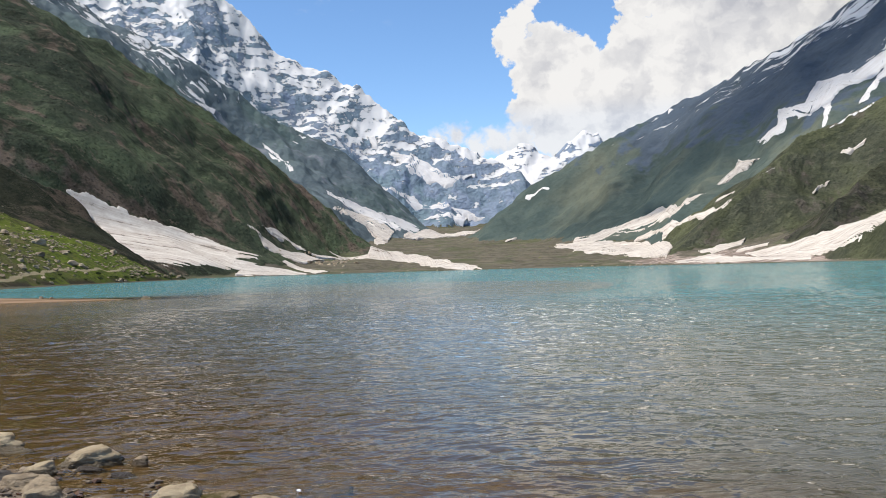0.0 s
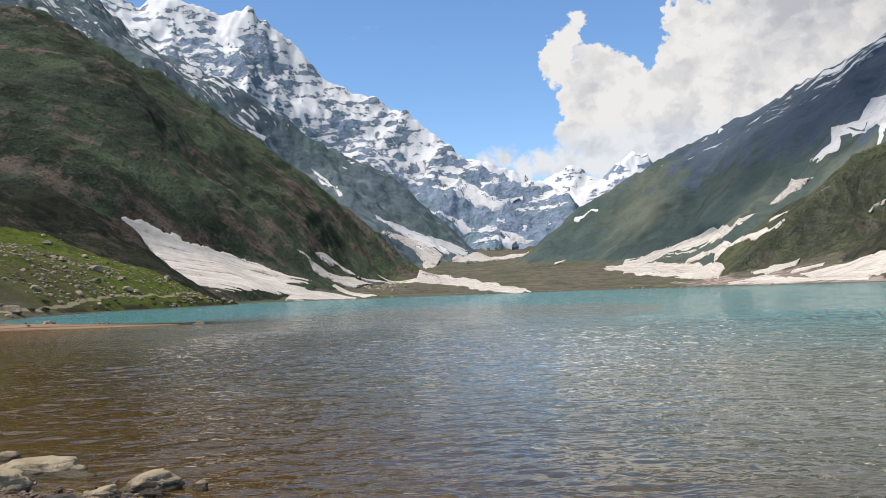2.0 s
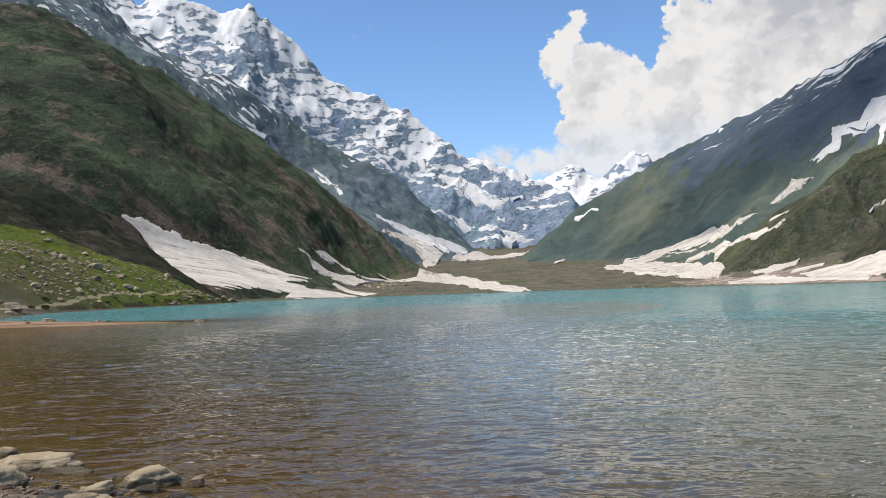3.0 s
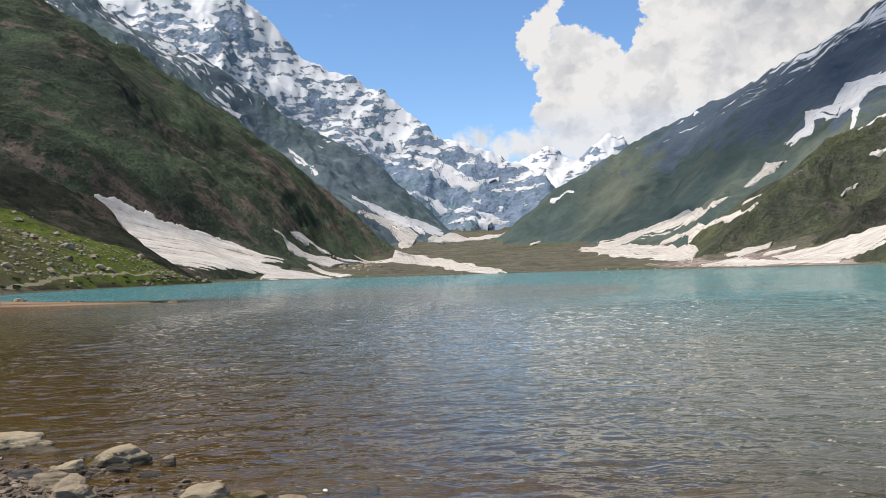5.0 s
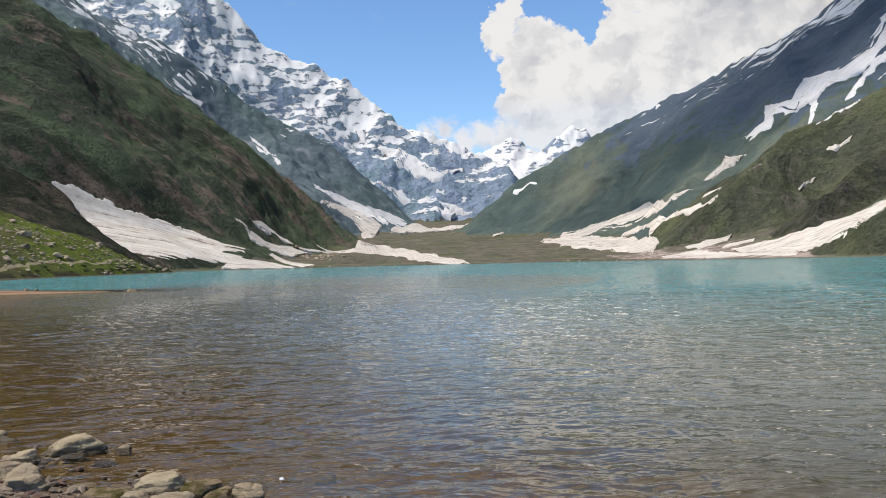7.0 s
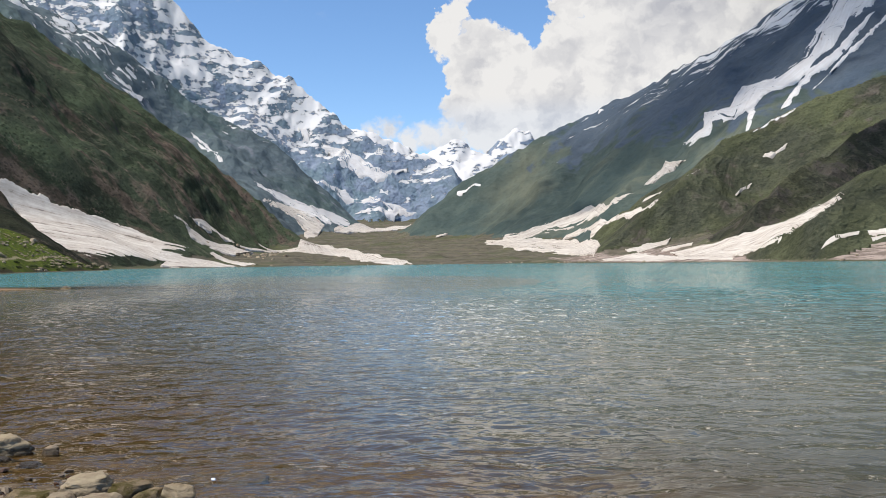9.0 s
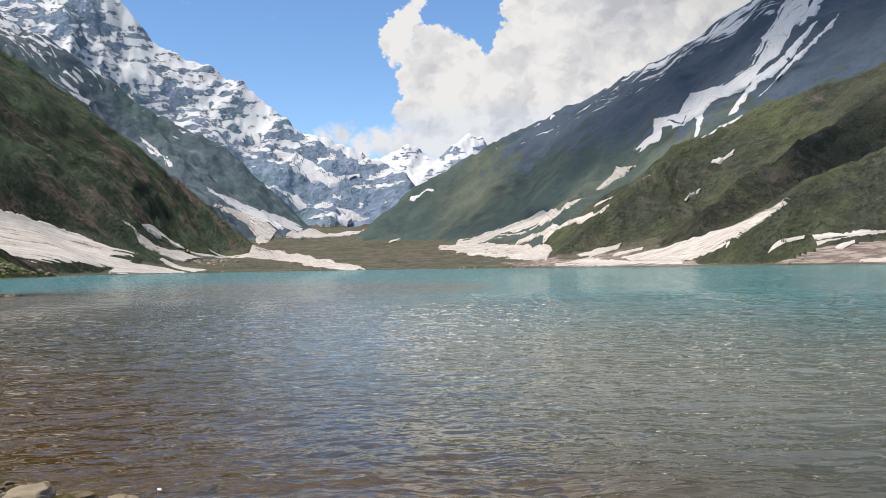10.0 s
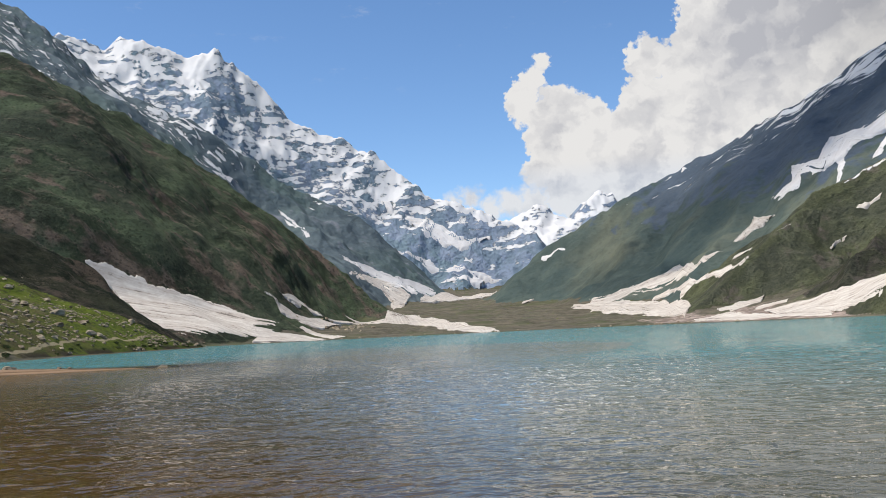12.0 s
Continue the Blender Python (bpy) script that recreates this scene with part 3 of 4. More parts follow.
def terrain(x, y):
    """Height of the land, which mountain it belongs to (0: the valley), and its crest coordinates."""
    z, shore, bar = floor_height(x, y)
    owner, along, down = np.zeros(x.shape, int), x.copy(), y.copy()
    away = np.clip(shore / 12.0, 0, 1)
    for i, (name, r) in enumerate(RIDGES.items(), 1):
        h, s, d = ridge_height(x, y, seed=100 * i, **r)
        h = np.where(shore > 0, h * away + z * (1 - away) - 0.5, -1e9)
        up, soft = h > z, 1.0 + 7.0 * np.clip(shore / 60.0, 0, 1)
        h = np.where(up, h, z) + soft * np.log1p(np.exp(-np.abs(h - z) / soft)) * np.clip(shore / 30.0, 0, 1) * (h > -60)
        h, z = np.where(up, h, z), np.where(up, z, h)
        z, owner, along, down = np.where(up, h, z), np.where(up, i, owner), np.where(up, s, along), np.where(up, d, down)
    z = in_chute(x, y, z, shore)
    return z, owner, along, down, shore, bar


# ---- end of terrain sums ----
TRAIL = [(-92, 160), (-98, 188), (-102, 205), (-106, 225), (-115, 261), (-123, 303), (-124, 328), (-127, 367), (-134, 424)]


# hanging snowfields under the massif's two summits: x, z, half width, half height, depth
SUMMIT_FIELDS = [(-945, 1080, 50, 75, 0.55), (-960, 1000, 34, 60, 0.4), (-800, 1035, 40, 40, 0.5), (-725, 955, 60, 35, 0.5), (-880, 860, 130, 28, -0.35), (-1080, 930, 120, 45, -0.3), (-840, 950, 50, 60, -0.35)]


def snow_share(name, x, y, z, s, d, steep):
    """Over 0 where last winter's snow lies on a mountain."""
    if name == "snow_massif":
        fields = sum(a * np.exp(-((x - fx) / wx) ** 2 - ((z - fz) / wz) ** 2) for fx, fz, wx, wz, a in SUMMIT_FIELDS)
        return 0.085 + 0.16 * (0.95 - steep) + 0.16 * layers(x / 240, z / 170, 3, 302) + np.clip((z - 480) / 600, -0.9, 0.06) + fields
    if name == "far_peaks":
        return 0.07 + 0.3 * (0.9 - steep) + 0.15 * layers(s / 90, z / 60, 3, 311, 0.6) + np.clip((z - 350) / 800, -0.3, 0.2)
    if name == "streaked_ridge":
        return -0.32 + 0.15 * layers(x / 160, y / 160, 2, 322) + np.clip((z - 330) / 1000, -0.35, 0.16)
    if name == "dark_mountain":
        return -0.20 - 0.42 * np.clip((d - 70) / 70, 0, 1.5) + np.clip((z - 290) / 350, -0.6, 0.16) + 0.12 * layers(s / 120, d / 60, 2, 331)
    return np.full(x.shape, -1.0)


def steps(stops):
    return np.concatenate([np.linspace(a, b, n, endpoint=False) for a, b, n in stops] + [[stops[-1][1]]])


def rings(stops):
    return np.concatenate([np.geomspace(a, b, n, endpoint=False) for a, b, n in stops] + [[stops[-1][1]]])


turn = np.radians(steps([(-180, -60, 60), (-60, -33, 60), (-33, 37, 720), (37, 60, 50), (60, 180, 60)]))
reach = rings([(0.02, 4, 14), (4, 14, 110), (14, 60, 60), (60, 180, 120), (180, 700, 330), (700, 2100, 330), (2100, 4900, 260)])
TURN, REACH = np.meshgrid(turn, reach)
GX, GY = REACH * np.sin(TURN), REACH * np.cos(TURN)
GZ, OWNER, ALONG, DOWN, FROM_SHORE, IN_BAR = terrain(GX, GY)

STEEP = np.hypot(np.gradient(GZ, axis=0) / np.gradient(REACH, axis=0), np.gradient(GZ, axis=1) / (np.gradient(TURN, axis=1) * REACH))


def sheet(name, faces_on, mat, attributes, smooth=True):
    """One mesh from the cells of the land grid that are chosen."""
    rows, cols = np.nonzero(faces_on)
    n = GX.shape[1]
    quads = np.stack([rows * n + cols, rows * n + cols + 1, (rows + 1) * n + cols + 1, (rows + 1) * n + cols], 1)[:, ::-1]
    used, index = np.unique(quads, return_inverse=True)
    me = bpy.data.meshes.new(name)
    me.vertices.add(len(used)), me.loops.add(quads.size), me.polygons.add(len(quads))
    me.vertices.foreach_set("co", np.stack([GX.ravel()[used], GY.ravel()[used], GZ.ravel()[used]], 1).ravel())
    me.loops.foreach_set("vertex_index", index.ravel().astype(np.int32))
    me.polygons.foreach_set("loop_start", np.arange(0, quads.size, 4, dtype=np.int32))
    me.update(calc_edges=True)
    me.polygons.foreach_set("use_smooth", np.full(len(quads), smooth))
    for key, values in attributes.items():
        if values.ndim == 3:
            me.attributes.new(key, "FLOAT_VECTOR", "POINT").data.foreach_set("vector", values.reshape(-1, 3)[used].ravel().astype(np.float32))
        else:
            me.attributes.new(key, "FLOAT", "POINT").data.foreach_set("value", values.ravel()[used].astype(np.float32))
    me.materials.append(mat)
    return new(name, me)


CELL = OWNER[:-1, :-1]
fall = np.stack([ALONG, DOWN, np.zeros_like(GX)], -1)
turf = np.clip((-GX - 75) / 30, 0, 1) * np.clip((515 - GY) / 40, 0, 1) * np.clip((GY - 140) / 130, 0.55, 1) * np.clip(FROM_SHORE / 0.6, 0, 1)
turf = np.maximum(turf, 0.36 * np.clip((GY - 300) / 300, 0, 1) * np.clip(FROM_SHORE / 30, 0, 1))
trail = np.zeros_like(GX)
for (ax, ay), (bx, by) in zip(TRAIL, TRAIL[1:]):
    t = np.clip(((GX - ax) * (bx - ax) + (GY - ay) * (by - ay)) / ((bx - ax) ** 2 + (by - ay) ** 2), 0, 1)
    trail = np.maximum(trail, np.clip(1.5 - np.hypot(GX - ax - t * (bx - ax) + 0.8 * layers(GX / 9, GY / 9, 2, 77), GY - ay - t * (by - ay)) / 0.6, 0, 1))
grassy = np.clip((-GX - 80) / 15, 0, 1) * np.clip((500 - GY) / 20, 0, 1) * np.clip((GY - 150) / 30, 0, 1)
cut_bank = grassy * np.clip(1.6 - FROM_SHORE / 2.2, 0, 1) * np.clip(0.7 + 1.3 * layers(GX / 14, GY / 14, 3, 461), 0, 1)
worn = np.clip((-0.392 * GY - GX + 10 * layers(GX / 25, GY / 30, 2, 462)) / 16, 0, 1) * np.clip((400 - GY) / 80, 0.2, 1)
ground = sheet("ground", CELL == 0, MAT["ground"], dict(worn=worn, bank=cut_bank, turf=turf, trail=trail, moraine=np.clip((GX - 100) / 20, 0, 1), wet=np.clip(0.5 - GZ / 0.08, 0, 1), sand=np.maximum(np.clip(IN_BAR / 2 + 0.6, 0, 1), 0.62 * np.clip((GX - 120) / 30, 0, 1) * np.clip(FROM_SHORE / 3, 0, 1) * np.clip(1.6 - FROM_SHORE / 50, 0, 1))))
tagged(ground, "valley floor with gravel shore, sand bar, turf and lake bed", "ground", kind="structure")
LOOKS = {
    "near_bluff": ("bluff", "dark scrubby bluff over the green meadow"),
    "green_spur": ("green_slope", "steep dark-green mountain spur with bare brown patches"),
    "streaked_ridge": ("hazed_slope", "ridge streaked with thin snow, haze mixed into its grey-green"),
    "snow_massif": ("hazed_high_rock", "high rocky massif banded with snow and ice"),
    "far_peaks": ("far_hazed_rock", "distant snow-covered peaks at the valley's head"),
    "dark_mountain": ("hazed_dark_slope", "tall dark mountain with snow gullies near its crest"),
    "grassy_spur": ("fresh_slope", "grassy green spur above the far shore"),
    "craggy_spur": ("crag_slope", "craggy dark spur with grass and scree"),
    "low_spur": ("fresh_slope", "low grassy spur above the snow bank"),
}


def lush(name):
    """Where the grass grows thick and even."""
    if name == "green_spur":
        return 0.85 * np.clip(1 - DOWN / 75, 0, 1) * np.clip(0.8 + layers(ALONG / 90, DOWN / 25, 3, 451), 0, 1) + 0.8 * np.clip((ALONG - 880) / 200, 0, 1) * np.clip(0.75 + 0.8 * layers(ALONG / 70, DOWN / 18, 3, 452), 0, 1)
    if name in ("grassy_spur", "craggy_spur", "low_spur"):
        return np.clip(1.0 * layers(ALONG / 130, DOWN / 16, 3, 455), 0, 0.65)
    return 0 * GX


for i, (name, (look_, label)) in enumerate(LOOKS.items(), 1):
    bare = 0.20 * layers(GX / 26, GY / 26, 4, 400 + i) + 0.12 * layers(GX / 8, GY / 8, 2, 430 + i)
    # dark_mountain gets barer with height; that rock's blue is painted haze
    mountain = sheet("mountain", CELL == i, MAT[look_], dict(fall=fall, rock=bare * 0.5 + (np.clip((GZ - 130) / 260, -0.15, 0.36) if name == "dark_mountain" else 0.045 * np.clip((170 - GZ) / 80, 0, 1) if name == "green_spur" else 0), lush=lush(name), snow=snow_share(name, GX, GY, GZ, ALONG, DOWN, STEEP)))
    tagged(mountain, label, "mountain", kind="structure")

# the lake: one sheet that ends under its banks, raised into ripples near the camera's shore
def ripples(x, y):
    c, q = math.cos(radians(11)), math.sin(radians(11))
    u, v = x * c + y * q, y * c - x * q
    u, v = u + 0.25 * layers(x / 1.7, y / 1.7, 2, 911), v + 0.12 * layers(x / 1.4, y / 1.4, 2, 912)
    gust = 0.75 + 0.45 * layers(x / 9, y / 14, 2, 913)
    return 1.15 * gust * (1 + 0.2 * np.clip((x + 1) / 6, 0, 1)) * (0.0112 * layers(u / 0.58, v / 0.31, 3, 901, 0.55) + 0.010 * layers(u / 1.7, v / 0.85, 2, 905) + 0.0042 * layers(u / 0.24, v / 0.13, 2, 909))


w_turn = np.radians(steps([(-75, -33, 40), (-33, 37, 380), (37, 95, 50)]))
w_reach = np.concatenate([np.arange(3.0, 13.0, 0.045), rings([(13.0, 62, 450), (62, 1000, 120)])])
WT, WR = np.meshgrid(w_turn, w_reach)
WX, WY = WR * np.sin(WT), WR * np.cos(WT)
bed, from_shore, in_bar = floor_height(WX, WY)
WZ = ripples(WX, WY) * np.clip((62 - WR) / 30, 0, 1) * np.clip(-bed / 0.03, 0.15, 1)
rows_, cols_ = (i.ravel() for i in np.indices((len(w_reach) - 1, len(w_turn) - 1)))
n_ = len(w_turn)
quads = np.stack([rows_ * n_ + cols_, (rows_ + 1) * n_ + cols_, (rows_ + 1) * n_ + cols_ + 1, rows_ * n_ + cols_ + 1], 1)
quads = quads[(from_shore.ravel()[quads].min(1) < 25)][:, ::-1]
me = bpy.data.meshes.new("water")
me.vertices.add(WX.size), me.loops.add(quads.size), me.polygons.add(len(quads))
me.vertices.foreach_set("co", np.stack([WX, WY, WZ], -1).ravel())
me.loops.foreach_set("vertex_index", quads.ravel().astype(np.int32))
me.polygons.foreach_set("loop_start", np.arange(0, quads.size, 4, dtype=np.int32))
me.update(calc_edges=True)
me.polygons.foreach_set("use_smooth", np.full(len(quads), True))
murk, deep_ = 1 - np.exp(np.minimum(bed + 0.12, 0) / 0.42), 1 - np.exp(-np.clip(-bed - 1.0, 0, None) / 4.5)
# behind the bar the bed drops off at once
beyond = np.clip((WY + 0.93 * WX - 50) / 6, 0, 1) * np.clip((WY - 80) / 6, 0, 1) * np.clip((-8 - WX) / 22, 0, 1) * np.clip((-from_shore - 1) / 4, 0, 1)
murk, deep_ = np.maximum(murk, beyond), np.maximum(deep_, beyond)
me.attributes.new("deep", "FLOAT", "POINT").data.foreach_set("value", murk.ravel().astype(np.float32))
me.attributes.new("blue", "FLOAT", "POINT").data.foreach_set("value", deep_.ravel().astype(np.float32))
me.attributes.new("open", "FLOAT", "POINT").data.foreach_set("value", np.clip(np.maximum((-from_shore - 8) / 38, (WR - 30) / 40), 0, 1).ravel().astype(np.float32))
me.materials.append(MAT["water"])
lake = tagged(new("water", me), "rippled turquoise glacial lake, clear and brown over the shallows", "lake", kind="structure")

# ---- snow banks ----
def on_land(x, y):
    """Height of the land grid at a place."""
    a, r = np.arctan2(x, y), np.hypot(x, y)
    i, j = np.interp(r, reach, np.arange(len(reach))), np.interp(a, turn, np.arange(len(turn)))
    i0, j0 = np.clip(np.floor(i).astype(int), 0, len(reach) - 2), np.clip(np.floor(j).astype(int), 0, len(turn) - 2)
    u, v = i - i0, j - j0
    return (1 - u) * ((1 - v) * GZ[i0, j0] + v * GZ[i0, j0 + 1]) + u * ((1 - v) * GZ[i0 + 1, j0] + v * GZ[i0 + 1, j0 + 1])


def snow_bank(sides, seed, label, bare=0.42, lift=12.0):
    """A bank of snow between two edges, draped on the land, with ragged melted rims. sides: x y of one edge, x y of the other, in turn."""
    q = np.array(sides, float)
    a, b = q[:, :2], q[:, 2:]
    mid = (a + b) / 2
    run = np.concatenate([[0], np.cumsum(np.hypot(*np.diff(mid, axis=0).T))])
    far = np.hypot(*mid.T).mean()
    cell = far * 0.0012
    nu, nv = int(np.clip(run[-1] / cell, 16, 330)), int(np.clip(np.hypot(*(a - b).T).max() / cell, 10, 140))
    u = np.linspace(-0.04, 1.04, nu + 1) * run[-1]
    v = np.linspace(-0.22, 1.22, nv + 1)

    def bent(p):
        inside = np.stack([np.interp(u, run, p[:, k]) for k in (0, 1)], 1)
        ends = np.where((u < 0)[:, None], u[:, None] / run[1] * (p[1] - p[0]), 0) + np.where((u > run[-1])[:, None], (u - run[-1])[:, None] / (run[-1] - run[-2]) * (p[-1] - p[-2]), 0)
        return inside + ends

    pa, pb = bent(a), bent(b)
    pos = pa[:, None] * (1 - v)[None, :, None] + pb[:, None] * v[None, :, None]
    x, y = pos[..., 0], pos[..., 1]
    wide = np.maximum(np.hypot(*(pa - pb).T), cell)[:, None]
    rim = np.minimum(np.minimum(v, 1 - v)[None, :] * wide, np.minimum(u, run[-1] - u)[:, None] * 0.6 + 2 * cell)
    ragged = layers(x / (14 * cell), y / (20 * cell), 4, seed, 0.6) * 2.6 * cell + layers(x / (3.5 * cell), y / (4 * cell), 3, seed + 4, 0.7) * 0.8 * cell
    hollow = np.clip(layers(u[:, None] / (90 * cell) + x * 0, v[None, :] * wide / (6 * cell), 4, seed + 8, 0.6) - bare, 0, 1) * 14 * cell * (np.clip((u / run[-1] - 0.35) / 0.25, 0, 1)[:, None] if bare < 0.3 else 1)
    thick = (rim + ragged - hollow) / (3.0 * cell)
    top = 0.0005 * far
    cap = np.clip(thick / 0.45, 0, 1)
    land, near_ = on_land(x, y), 5 * cell
    even = sum(on_land(x + i * near_, y + j * near_) for i in (-2, 0, 2) for j in (-2, 0, 2)) / 9
    swell = top * (0.3 + 0.7 * cap * cap * (3 - 2 * cap))
    z = np.where(thick > 0, np.clip(even + swell, land + 0.15 * swell, land + lift * top), land - top * 1.5)
    n = nv + 1
    faces = [(i * n + j, i * n + j + 1, (i + 1) * n + j + 1, (i + 1) * n + j) for i in range(nu) for j in range(nv)
             if max(thick[i, j], thick[i, j + 1], thick[i + 1, j], thick[i + 1, j + 1]) > 0]
    me = bpy.data.meshes.new("snow_bank")
    me.from_pydata(np.stack([x, y, z], -1).reshape(-1, 3).tolist(), [], faces)
    me.polygons.foreach_set("use_smooth", np.full(len(me.polygons), True))
    me.attributes.new("along", "FLOAT_VECTOR", "POINT").data.foreach_set(
        "vector", np.stack([u[:, None] + 0 * x, v[None, :] * wide, 0 * x], -1).ravel().astype(np.float32))
    me.materials.append(MAT["high_snow" if label == HIGH_SNOW else "snow"])
    bm = bmesh.new()
    bm.from_mesh(me)
    todo, best = {v for v in bm.verts if v.link_faces}, set()
    while todo:
        stack = [todo.pop()]
        piece = set(stack)
        while stack:
            for e in stack.pop().link_edges:
                for o in e.verts:
                    if o in todo:
                        todo.discard(o), piece.add(o), stack.append(o)
        best = piece if len(piece) > len(best) else best
    bmesh.ops.delete(bm, geom=[v for v in bm.verts if v not in best], context="VERTS")
    bmesh.ops.recalc_face_normals(bm, faces=bm.faces)
    if sum(f.normal.z for f in bm.faces) < 0:
        bmesh.ops.reverse_faces(bm, faces=bm.faces)
    bm.to_mesh(me), bm.free()
    return tagged(new("snow_bank", me), label, "snow", group="banks of old snow")



NEAR_SNOW = "bank of dusty old snow beside the lake shore"
GULLY_SNOW = "tongue of old snow lying in a steep gully"
HIGH_SNOW = "white snowfield high on a rocky mountain face"
snow_bank([(-272, 671, -272, 670), (-264, 678, -259, 672), (-255, 686, -250, 674), (-244, 694, -238, 665), (-233, 704, -222, 644), (-222, 714, -211, 627),
           (-212, 726, -197, 621), (-201, 738, -186, 624), (-188, 744, -174, 640), (-175, 746, -166, 672), (-163, 747, -156, 695), (-151, 756, -146, 702)], 500, GULLY_SNOW, 0.26)
snow_bank([(-187, 699, -184, 677), (-179, 716, -176, 696), (-168, 722, -166, 706), (-158, 718, -158, 704), (-150, 720, -151, 704), (-145, 726, -152, 694), (-139, 731, -151, 677), (-125, 752, -138, 695), (-107, 752, -124, 719)], 513, NEAR_SNOW)
snow_bank([(-164, 806, -163, 806), (-157, 832, -159, 826), (-150, 861, -152, 836), (-140, 875, -145, 844), (-129, 886, -136, 865), (-119, 903, -126, 878), (-110, 934, -116, 895), (-98, 944, -107, 923), (-86, 955, -95, 934), (-73, 968, -83, 942), (-75, 1251, -68, 944), (-51, 1161, -51, 903), (-30, 1073, -36, 909), (-16, 1006, -22, 856), (-3, 889, -10, 832), (7, 862, 2, 803), (15, 857, 9, 798), (22, 851, 16, 796), (29, 811, 23, 794)], 526, GULLY_SNOW)
snow_bank([(-163, 792, -161, 791), (-159, 798, -158, 794), (-155, 802, -154, 792), (-151, 806, -150, 786), (-142, 814, -144, 791), (-134, 834, -138, 793), (-128, 864, -132, 796), (-122, 870, -125, 802), (-117, 879, -119, 816), (-111, 887, -117, 863)], 539, GULLY_SNOW)
snow_bank([(-131, 788, -132, 778), (-96, 775, -103, 756)], 552, NEAR_SNOW)
snow_bank([(-219, 1669, -213, 1658), (-189, 1682, -183, 1617), (-162, 1728, -161, 1653), (-131, 1742, -137, 1661), (-101, 1771, -111, 1635), (-76, 1814, -89, 1664), (-50, 1833, -65, 1668)], 565, HIGH_SNOW)
snow_bank([(-173, 1515, -169, 1508), (-161, 1603, -155, 1520), (-144, 1660, -141, 1532), (-121, 1675, -128, 1533), (-94, 1651, -115, 1532), (-89, 1648, -110, 1510), (-84, 1647, -96, 1360)], 578, GULLY_SNOW)
snow_bank([(-114, 947, -112, 945), (-95, 954, -99, 947), (-74, 974, -84, 954)], 591, GULLY_SNOW)
snow_bank([(-278, 3231, -268, 3229), (-182, 3237, -201, 3225), (-85, 3242, -120, 3212), (89, 3226, 49, 3196), (149, 3204, 141, 3198)], 604, HIGH_SNOW)
snow_bank([(-116, 3213, -120, 3207), (-66, 3202, -95, 3199)], 617, HIGH_SNOW)
snow_bank([(-189, 3412, -178, 3394), (-138, 3414, -147, 3377), (-86, 3416, -115, 3318), (-35, 3398, -81, 3323), (15, 3343, -46, 3310), (70, 3337, -6, 3302), (126, 3368, 33, 3301)], 630, HIGH_SNOW)
snow_bank([(-295, 3471, -278, 3463), (-243, 3461, -253, 3451), (-209, 3411, -226, 3414)], 643, HIGH_SNOW)
snow_bank([(-337, 1791, -330, 1777), (-299, 1758, -300, 1728), (-267, 1692, -275, 1688)], 656, HIGH_SNOW)
snow_bank([(-447, 1721, -444, 1721), (-421, 1760, -420, 1732)], 669, HIGH_SNOW)
snow_bank([(287, 1036, 284, 1033), (272, 1033, 270, 1025), (270, 1082, 258, 1026), (270, 1147, 257, 1069), (254, 1151, 249, 1089), (238, 1159, 240, 1103), (223, 1170, 228, 1107), (207, 1193, 209, 1124), (189, 1201, 192, 1154), (171, 1219, 172, 1171)], 682, GULLY_SNOW)
snow_bank([(237, 752, 234, 749), (228, 753, 224, 747), (238, 820, 223, 775), (232, 834, 226, 820), (229, 861, 220, 841), (255, 1006, 214, 865), (245, 1019, 237, 1015), (247, 1070, 241, 1069), (240, 1084, 234, 1079), (231, 1089, 226, 1084)], 695, GULLY_SNOW)
snow_bank([(256, 812, 254, 812), (244, 828, 242, 826)], 708, GULLY_SNOW)
snow_bank([(150, 1227, 132, 1059), (164, 1207, 146, 1059), (176, 1178, 148, 981), (188, 1150, 146, 888), (198, 1118, 152, 860), (208, 1103, 158, 839), (217, 1089, 163, 820), (226, 1075, 168, 800), (223, 1010, 163, 739), (202, 873, 161, 704), (196, 810, 162, 686), (188, 770, 160, 676)], 721, GULLY_SNOW, 0.36, 3.0)
snow_bank([(232, 718, 229, 713), (209, 705, 181, 617), (188, 685, 186, 679)], 734, NEAR_SNOW)
snow_bank([(195, 563, 191, 555), (181, 573, 178, 568)], 747, NEAR_SNOW)
snow_bank([(216, 408, 215, 407), (209, 403, 209, 401), (207, 408, 205, 400), (216, 437, 201, 398), (216, 446, 195, 396), (214, 453, 192, 401), (215, 466, 189, 405), (218, 489, 187, 408), (214, 499, 185, 411), (204, 494, 183, 414), (198, 498, 180, 422), (200, 522, 181, 437), (195, 531, 177, 442), (191, 543, 179, 476), (186, 551, 172, 489), (179, 556, 178, 540)], 760, GULLY_SNOW)
snow_bank([(158, 635, 146, 587), (175, 544, 164, 508), (182, 469, 172, 443)], 773, NEAR_SNOW)
snow_bank([(204, 382, 203, 381), (191, 384, 189, 383)], 786, NEAR_SNOW)
snow_bank([(244, 375, 241, 370), (222, 376, 220, 373), (209, 381, 208, 376)], 799, NEAR_SNOW)
snow_bank([(211, 325, 206, 317), (205, 341, 200, 332)], 812, NEAR_SNOW)
snow_bank([(220, 370, 219, 368), (211, 369, 211, 366)], 825, NEAR_SNOW)
